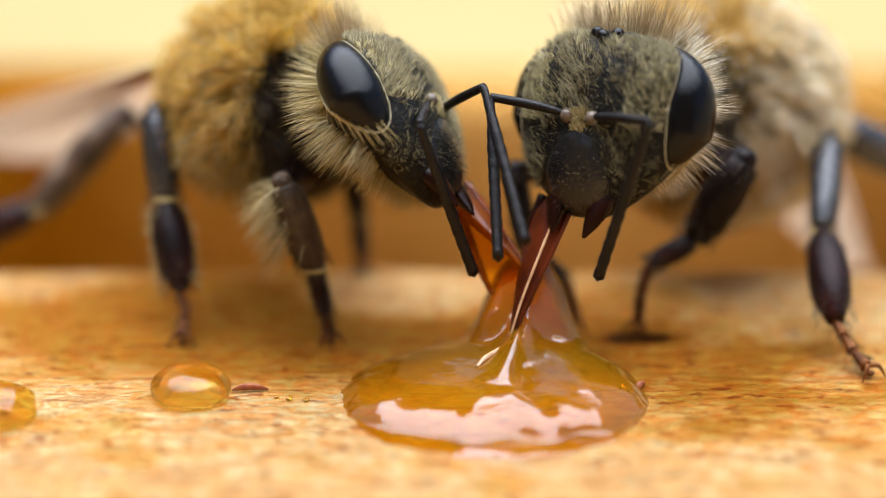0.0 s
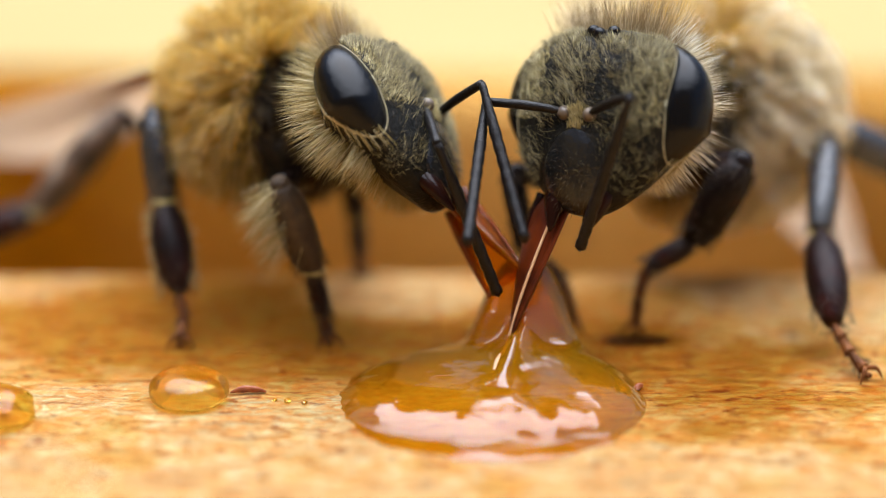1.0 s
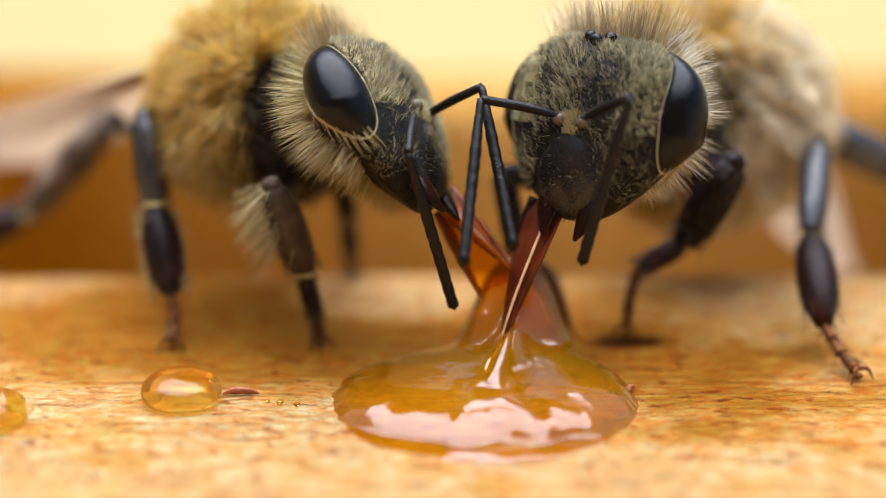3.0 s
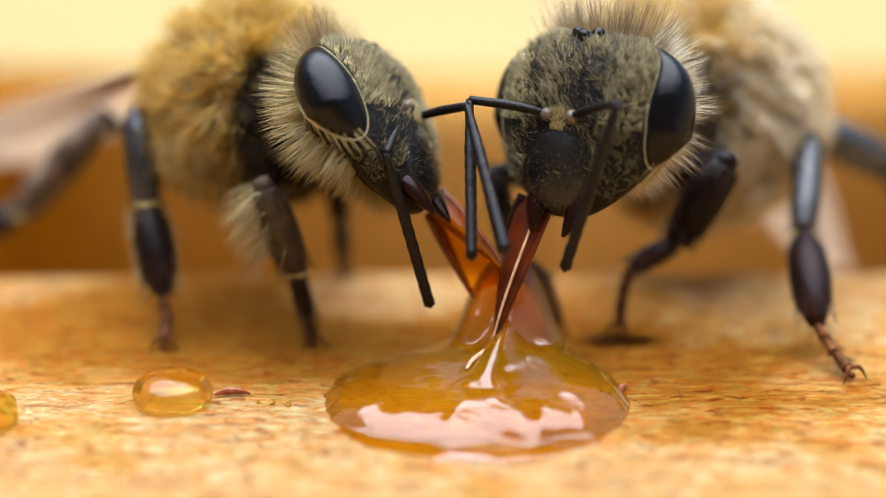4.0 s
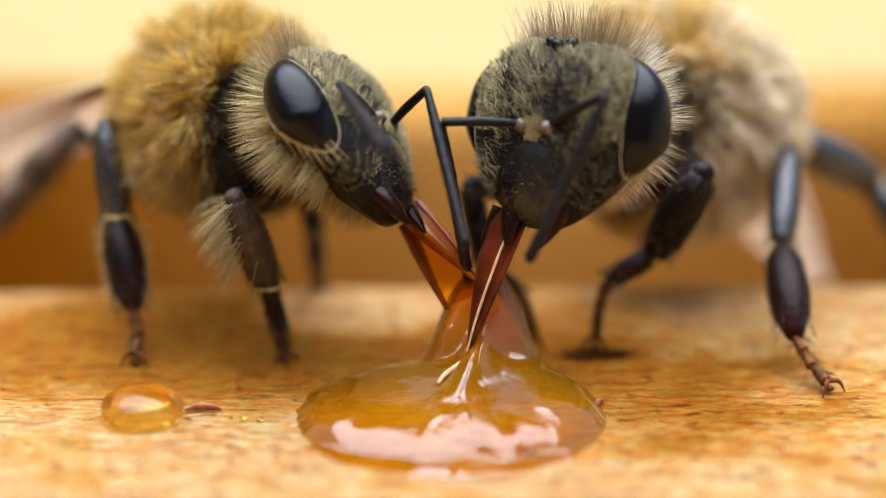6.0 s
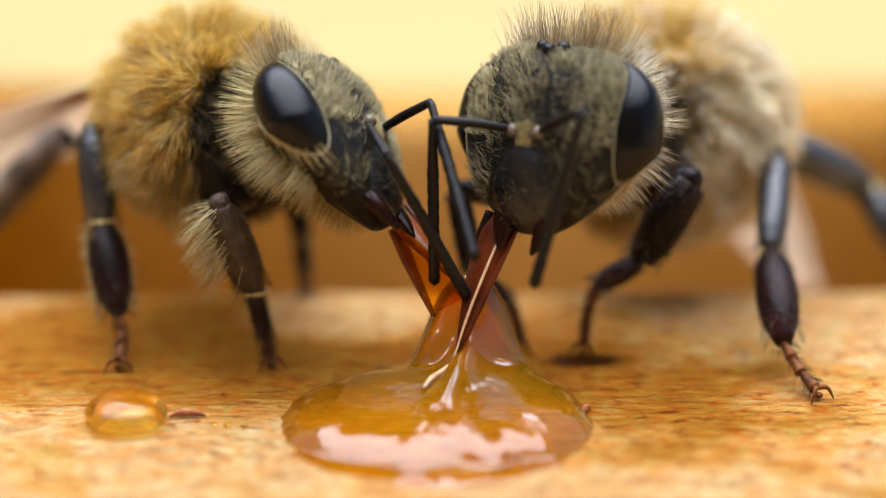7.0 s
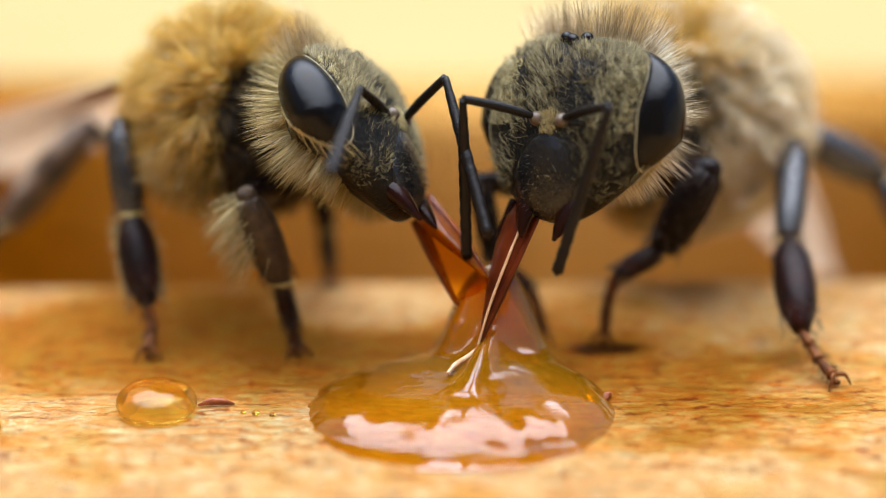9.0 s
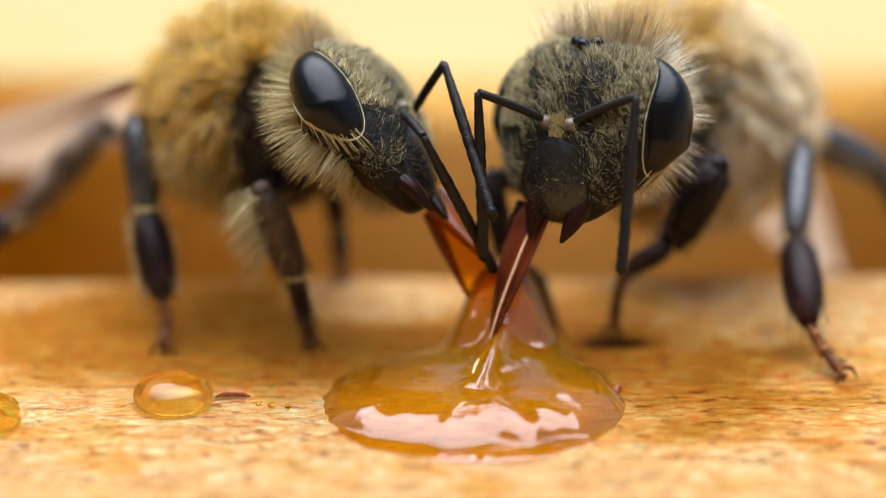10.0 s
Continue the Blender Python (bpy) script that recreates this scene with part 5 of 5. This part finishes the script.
ANTENNAE = [
    (bee_r, ant_r[0], [
        (0, (2.385, -1.395, 5.152), (0.925, -0.923, 5.374), (1.044, -3.008, 2.691)),
        (0.3, (2.413, -1.403, 5.184), (0.963, -0.943, 5.483), (1.068, -3.082, 2.841)),
        (0.5, (2.431, -1.409, 5.205), (1.062, -0.876, 5.700), (1.189, -2.921, 2.987)),
        (0.8, (2.394, -1.427, 5.241), (0.880, -1.095, 5.276), (1.179, -3.232, 2.649)),
        (1, (2.369, -1.439, 5.265), (0.875, -1.039, 5.365), (0.475, -3.691, 3.275)),
        (1.2, (2.415, -1.428, 5.244), (0.909, -1.086, 5.372), (0.938, -3.322, 2.811)),
        (1.5, (2.483, -1.412, 5.213), (0.966, -1.126, 5.347), (0.906, -3.085, 2.569)),
        (1.7, (2.459, -1.422, 5.264), (0.912, -1.356, 5.191), (0.804, -3.569, 2.612)),
        (2, (2.424, -1.437, 5.342), (1.046, -0.761, 5.554), (0.717, -2.794, 2.849)),
        (2.2, (2.438, -1.437, 5.274), (1.176, -0.679, 5.760), (1.204, -2.554, 2.924)),
        (2.5, (2.461, -1.436, 5.171), (0.912, -1.379, 5.203), (1.096, -3.931, 2.964)),
        (2.7, (2.448, -1.426, 5.179), (0.934, -1.578, 5.474), (0.694, -3.341, 2.577)),
        (3.8, (2.381, -1.373, 5.220), (0.891, -1.236, 5.625), (0.648, -4.078, 3.775)),
        (4, (2.368, -1.364, 5.228), (0.883, -0.955, 5.397), (0.880, -3.213, 2.855)),
        (4.2, (2.406, -1.407, 5.281), (0.876, -1.435, 5.032), (1.078, -3.681, 2.488)),
        (4.5, (2.462, -1.473, 5.362), (1.196, -1.810, 6.190), (0.587, -0.795, 3.003)),
        (4.7, (2.422, -1.465, 5.335), (1.335, -1.837, 6.375), (0.778, -0.964, 3.137)),
        (5, (2.362, -1.453, 5.294), (1.206, -1.850, 6.247), (0.520, -1.489, 2.937)),
        (5.2, (2.355, -1.451, 5.283), (1.101, -1.957, 6.041), (0.884, -1.725, 2.656)),
        (5.5, (2.344, -1.447, 5.267), (0.810, -1.423, 5.487), (0.807, -1.399, 2.087)),
        (5.7, (2.359, -1.440, 5.262), (0.812, -1.391, 5.342), (0.863, -1.427, 1.943)),
        (6.8, (2.440, -1.400, 5.234), (0.971, -1.817, 5.501), (1.252, -0.324, 2.459)),
        (7, (2.455, -1.392, 5.229), (0.931, -1.548, 5.465), (0.977, -1.294, 2.075)),
        (7.2, (2.480, -1.390, 5.239), (1.062, -1.772, 5.735), (0.957, -1.433, 2.353)),
        (7.5, (2.519, -1.387, 5.255), (1.098, -1.641, 5.819), (1.307, -1.256, 2.448)),
        (7.7, (2.496, -1.396, 5.270), (1.070, -1.685, 5.804), (1.289, -1.463, 2.419)),
        (8, (2.461, -1.410, 5.293), (0.955, -1.732, 5.468), (0.971, -0.853, 2.184)),
        (8.2, (2.452, -1.393, 5.242), (1.044, -1.749, 5.784), (0.986, -1.529, 2.391)),
        (8.5, (2.438, -1.369, 5.167), (0.993, -1.576, 5.688), (1.228, -1.268, 2.310)),
        (8.7, (2.458, -1.398, 5.233), (1.008, -1.767, 5.637), (1.253, -1.382, 2.268)),
        (9, (2.489, -1.440, 5.332), (1.064, -1.824, 5.806), (1.148, -1.422, 2.431)),
        (9.2, (2.483, -1.433, 5.316), (0.981, -1.757, 5.520), (1.205, -1.563, 2.133)),
        (9.5, (2.474, -1.422, 5.291), (1.052, -1.874, 5.711), (0.812, -0.641, 2.551)),
        (9.7, (2.464, -1.411, 5.247), (1.221, -1.744, 6.111), (0.762, -0.749, 2.892)),
        (10, (2.449, -1.393, 5.180), (1.102, -1.770, 5.848), (1.222, -1.933, 2.454)),
    ]),
    (bee_r, ant_r[1], [
        (0, (2.840, -1.784, 5.196), (3.806, -2.977, 5.411), (2.966, -2.535, 2.146)),
        (0.3, (2.867, -1.792, 5.230), (3.662, -2.994, 5.800), (2.749, -2.751, 2.534)),
        (0.5, (2.886, -1.797, 5.253), (4.015, -2.783, 5.648), (3.144, -2.727, 2.362)),
        (0.8, (2.852, -1.810, 5.297), (3.863, -2.974, 5.458), (2.992, -2.364, 2.229)),
        (1, (2.830, -1.818, 5.326), (3.466, -3.078, 5.966), (2.658, -2.355, 2.744)),
        (1.2, (2.874, -1.810, 5.300), (3.827, -2.804, 6.012), (3.233, -2.771, 2.664)),
        (1.5, (2.940, -1.798, 5.262), (4.229, -2.517, 5.736), (3.829, -2.667, 2.363)),
        (1.7, (2.917, -1.806, 5.318), (4.028, -2.857, 5.572), (3.411, -2.193, 2.295)),
        (2, (2.883, -1.818, 5.401), (3.554, -2.925, 6.254), (2.695, -2.910, 2.964)),
        (2.2, (2.898, -1.819, 5.323), (3.996, -2.649, 6.036), (2.831, -3.545, 2.970)),
        (2.5, (2.920, -1.820, 5.206), (3.933, -2.949, 5.525), (3.041, -2.638, 2.259)),
        (2.7, (2.907, -1.811, 5.215), (3.698, -2.921, 5.953), (2.869, -2.934, 2.656)),
        (3.8, (2.832, -1.766, 5.265), (3.449, -3.099, 5.759), (2.497, -2.477, 2.555)),
        (4, (2.819, -1.757, 5.274), (3.547, -3.010, 5.823), (2.634, -2.969, 2.548)),
        (4.2, (2.861, -1.795, 5.331), (4.002, -2.819, 5.560), (3.115, -2.637, 2.283)),
        (4.5, (2.925, -1.851, 5.417), (4.119, -2.781, 5.751), (3.324, -2.916, 2.448)),
        (4.7, (2.883, -1.845, 5.389), (3.698, -3.116, 5.738), (2.848, -2.815, 2.460)),
        (5, (2.821, -1.835, 5.348), (3.344, -3.155, 5.969), (2.356, -2.636, 2.758)),
        (5.2, (2.813, -1.834, 5.336), (3.558, -3.083, 5.872), (2.756, -3.065, 2.568)),
        (5.5, (2.801, -1.832, 5.317), (3.773, -2.870, 5.934), (2.971, -2.335, 2.673)),
        (5.7, (2.816, -1.824, 5.311), (3.676, -2.796, 6.158), (2.760, -2.625, 2.888)),
        (6.8, (2.900, -1.782, 5.280), (4.284, -2.156, 5.869), (3.360, -3.848, 3.068)),
        (7, (2.915, -1.774, 5.274), (3.626, -2.970, 5.957), (2.771, -3.219, 2.676)),
        (7.2, (2.942, -1.771, 5.284), (3.501, -3.130, 5.776), (2.787, -2.273, 2.564)),
        (7.5, (2.982, -1.767, 5.298), (4.019, -2.858, 5.668), (2.918, -2.633, 2.459)),
        (7.7, (2.957, -1.778, 5.317), (4.017, -2.901, 5.451), (2.999, -2.433, 2.241)),
        (8, (2.920, -1.793, 5.346), (3.464, -3.224, 5.589), (2.609, -2.285, 2.435)),
        (8.2, (2.907, -1.782, 5.291), (3.595, -3.106, 5.711), (2.699, -2.362, 2.517)),
        (8.5, (2.888, -1.764, 5.210), (3.772, -3.006, 5.492), (3.027, -2.728, 2.186)),
        (8.7, (2.912, -1.787, 5.283), (3.798, -3.016, 5.610), (3.137, -2.706, 2.289)),
        (9, (2.949, -1.821, 5.392), (3.723, -3.045, 5.944), (2.788, -3.069, 2.675)),
        (9.2, (2.942, -1.815, 5.372), (3.820, -3.063, 5.643), (3.063, -2.762, 2.342)),
        (9.5, (2.932, -1.807, 5.342), (3.754, -3.030, 5.823), (2.704, -2.956, 2.590)),
        (9.7, (2.920, -1.797, 5.293), (3.721, -2.876, 6.066), (3.068, -2.708, 2.733)),
        (10, (2.903, -1.783, 5.221), (4.060, -2.528, 5.934), (3.747, -3.618, 2.729)),
    ]),
    (bee_l, ant_l[0], [
        (0, (-0.294, -0.695, 5.194), (-0.448, -2.237, 5.173), (0.621, -1.821, 1.972)),
        (0.3, (-0.305, -0.700, 5.170), (-0.520, -2.162, 4.703), (0.359, -1.965, 1.425)),
        (0.5, (-0.313, -0.704, 5.154), (-0.604, -2.161, 4.712), (0.236, -2.111, 1.418)),
        (0.8, (-0.318, -0.702, 5.156), (-0.277, -2.204, 4.774), (0.813, -1.848, 1.573)),
        (1, (-0.321, -0.701, 5.157), (-0.069, -2.195, 4.828), (1.137, -1.953, 1.658)),
        (1.2, (-0.320, -0.702, 5.161), (-0.354, -2.205, 5.540), (0.613, -1.323, 2.402)),
        (1.5, (-0.318, -0.703, 5.166), (-0.278, -2.239, 5.372), (0.770, -0.999, 2.385)),
        (1.7, (-0.344, -0.702, 5.160), (-0.400, -2.240, 4.975), (0.484, -2.085, 1.695)),
        (2, (-0.382, -0.702, 5.151), (-0.592, -2.203, 4.825), (0.310, -2.050, 1.551)),
        (2.2, (-0.379, -0.699, 5.164), (-0.285, -2.131, 4.579), (0.656, -1.832, 1.325)),
        (2.5, (-0.375, -0.695, 5.182), (-0.074, -2.169, 4.808), (1.234, -2.009, 1.674)),
        (2.7, (-0.375, -0.697, 5.177), (-0.529, -2.129, 4.605), (0.277, -1.900, 1.310)),
        (3.8, (-0.377, -0.709, 5.146), (-0.251, -2.246, 4.987), (0.994, -2.086, 1.827)),
        (4, (-0.377, -0.712, 5.140), (-0.732, -2.138, 4.648), (0.109, -1.766, 1.375)),
        (4.2, (-0.353, -0.708, 5.143), (-0.516, -2.176, 4.673), (0.436, -1.961, 1.416)),
        (4.5, (-0.317, -0.702, 5.147), (-0.147, -2.175, 4.696), (1.105, -1.828, 1.554)),
        (4.7, (-0.342, -0.701, 5.140), (-0.098, -2.231, 5.083), (1.223, -1.948, 1.963)),
        (5, (-0.381, -0.699, 5.130), (-0.868, -1.832, 6.069), (-0.348, -4.715, 4.344)),
        (5.2, (-0.404, -0.696, 5.132), (-0.775, -1.847, 6.101), (0.188, -5.005, 5.289)),
        (5.5, (-0.438, -0.691, 5.135), (-0.871, -1.891, 6.015), (-1.056, -5.005, 7.369)),
        (5.7, (-0.423, -0.689, 5.137), (-1.153, -1.395, 6.308), (-1.391, -4.516, 7.635)),
        (6.8, (-0.340, -0.672, 5.152), (0.022, -2.157, 4.897), (1.541, -2.002, 1.859)),
        (7, (-0.324, -0.669, 5.154), (0.083, -2.147, 4.927), (1.636, -1.768, 1.926)),
        (7.2, (-0.342, -0.668, 5.142), (-0.227, -2.153, 4.713), (0.808, -1.842, 1.489)),
        (7.5, (-0.368, -0.666, 5.124), (-0.804, -2.122, 4.819), (-0.689, -1.772, 1.439)),
        (7.7, (-0.365, -0.670, 5.128), (-0.952, -2.097, 5.273), (-0.604, -4.634, 3.036)),
        (8, (-0.362, -0.677, 5.134), (-0.148, -2.210, 5.055), (1.041, -1.272, 2.011)),
        (8.2, (-0.370, -0.677, 5.151), (-0.559, -2.192, 4.883), (0.473, -1.988, 1.650)),
        (8.5, (-0.382, -0.676, 5.177), (-0.553, -2.215, 5.235), (0.309, -2.138, 1.947)),
        (8.7, (-0.367, -0.674, 5.172), (-0.317, -2.223, 5.138), (0.837, -1.549, 2.011)),
        (9, (-0.344, -0.671, 5.165), (-0.879, -1.852, 6.014), (-1.328, -5.137, 5.261)),
        (9.2, (-0.357, -0.681, 5.167), (-1.113, -1.967, 5.589), (-1.203, -4.645, 3.496)),
        (9.5, (-0.376, -0.696, 5.170), (-0.296, -2.221, 5.433), (0.903, -1.606, 2.312)),
        (9.7, (-0.392, -0.683, 5.190), (-0.669, -2.122, 5.696), (0.196, -1.160, 2.552)),
        (10, (-0.415, -0.664, 5.220), (0.041, -2.138, 5.076), (1.478, -1.496, 2.062)),
    ]),
    (bee_l, ant_l[1], [
        (0, (-0.093, -0.233, 4.895), (0.783, -1.259, 5.658), (1.545, -3.411, 3.139)),
        (0.3, (-0.107, -0.235, 4.875), (0.925, -1.107, 5.634), (1.620, -3.191, 3.039)),
        (0.5, (-0.116, -0.236, 4.862), (0.937, -1.071, 5.634), (1.644, -3.141, 3.031)),
        (0.8, (-0.122, -0.237, 4.858), (0.786, -1.328, 5.480), (1.637, -3.507, 3.013)),
        (1, (-0.126, -0.238, 4.855), (0.793, -1.114, 5.744), (1.580, -3.201, 3.177)),
        (1.2, (-0.123, -0.238, 4.861), (0.851, -1.065, 5.738), (1.621, -3.132, 3.150)),
        (1.5, (-0.119, -0.238, 4.869), (0.963, -1.206, 5.412), (1.776, -3.446, 2.986)),
        (1.7, (-0.146, -0.238, 4.862), (0.975, -1.093, 5.506), (1.700, -3.166, 2.911)),
        (2, (-0.187, -0.238, 4.850), (0.913, -1.205, 5.358), (1.576, -3.625, 3.063)),
        (2.2, (-0.185, -0.234, 4.864), (0.977, -1.138, 5.349), (1.661, -3.526, 3.027)),
        (2.5, (-0.181, -0.227, 4.886), (0.706, -1.090, 5.819), (1.479, -3.166, 3.239)),
        (2.7, (-0.182, -0.229, 4.881), (0.970, -0.918, 5.655), (1.552, -2.914, 2.965)),
        (3.8, (-0.185, -0.240, 4.851), (0.851, -1.029, 5.691), (1.479, -3.085, 3.057)),
        (4, (-0.186, -0.242, 4.845), (0.831, -1.294, 5.357), (1.497, -3.836, 3.200)),
        (4.2, (-0.163, -0.237, 4.849), (1.068, -0.973, 5.436), (1.538, -3.346, 3.048)),
        (4.5, (-0.129, -0.230, 4.854), (0.959, -1.129, 5.496), (1.577, -3.460, 3.100)),
        (4.7, (-0.150, -0.233, 4.843), (0.927, -1.151, 5.475), (1.553, -3.538, 3.137)),
        (5, (-0.181, -0.238, 4.828), (0.905, -1.053, 5.575), (1.536, -3.127, 2.956)),
        (5.2, (-0.206, -0.231, 4.833), (0.755, -1.090, 5.694), (1.429, -3.182, 3.100)),
        (5.5, (-0.243, -0.222, 4.841), (0.782, -1.183, 5.495), (1.395, -3.614, 3.199)),
        (5.7, (-0.229, -0.219, 4.843), (0.423, -1.105, 5.935), (1.149, -3.209, 3.365)),
        (6.8, (-0.152, -0.202, 4.854), (1.081, -0.896, 5.487), (1.743, -3.375, 3.257)),
        (7, (-0.138, -0.198, 4.856), (0.907, -1.001, 5.672), (1.716, -3.168, 3.180)),
        (7.2, (-0.159, -0.196, 4.842), (0.809, -0.803, 5.890), (1.657, -2.781, 3.257)),
        (7.5, (-0.192, -0.193, 4.821), (0.985, -0.864, 5.574), (1.675, -3.182, 3.184)),
        (7.7, (-0.187, -0.198, 4.826), (1.010, -0.910, 5.506), (1.652, -3.343, 3.219)),
        (8, (-0.179, -0.206, 4.833), (1.009, -0.892, 5.555), (1.630, -3.201, 3.138)),
        (8.2, (-0.184, -0.207, 4.851), (1.020, -0.900, 5.539), (1.605, -3.217, 3.120)),
        (8.5, (-0.191, -0.209, 4.877), (0.972, -1.116, 5.353), (1.601, -3.717, 3.256)),
        (8.7, (-0.177, -0.206, 4.873), (0.885, -0.994, 5.682), (1.614, -3.048, 3.072)),
        (9, (-0.156, -0.201, 4.866), (0.749, -0.793, 5.977), (1.538, -2.758, 3.316)),
        (9.2, (-0.168, -0.211, 4.869), (0.745, -0.808, 5.970), (1.519, -2.773, 3.306)),
        (9.5, (-0.187, -0.226, 4.874), (0.704, -0.826, 5.991), (1.466, -2.788, 3.321)),
        (9.7, (-0.201, -0.215, 4.892), (0.576, -0.812, 6.093), (1.418, -2.764, 3.440)),
        (10, (-0.221, -0.199, 4.919), (0.468, -0.749, 6.194), (1.382, -2.672, 3.544)),
    ]),
]


LAP = {tongue_r: (-0.46, -0.86, -0.20), tongue_l: (-0.10, 0.15, -1.0)}  # the way in which the tongue tips lie in the honey


def motions():
    for bee, part_ob, rows in HEADS:
        walk(part_ob, [(t, local(bee, pose_mm(*row))) for t, *row in rows])
    for bee, part_ob, tip_ob, length, rows in TONGUES:
        walk(part_ob, [(t, local(bee, aim(b, e, down=True))) for t, b, e, k in rows])
        if tip_ob:
            lap = []
            for t, b, e, k in rows:
                turn = aim(b, e, down=True).to_3x3().inverted() @ aim((0, 0, 0), pose(0, 0, 0, 0, 0, k[1]) @ Vector(LAP[part_ob]), down=True).to_3x3()
                lap.append((t, Matrix.Translation(mm((0, 0, -length))) @ turn.to_4x4()))
            walk(tip_ob, lap)
    for bee, (scape, whip), rows in ANTENNAE:
        first = []
        for t, base, elbow, tip in rows:
            m = aim(base, elbow)
            first.append((t, local(bee, m), aim(elbow, tip)))
        walk(scape, [(t, m) for t, m, e in first])
        seconds = []
        for t, m, e in first:
            up = (Matrix.Translation(mm(bee["origin"])) @ m).inverted() @ e
            up.translation = mm((0, 0, SCAPE))
            seconds.append((t, up))
        walk(whip, seconds)


motions()
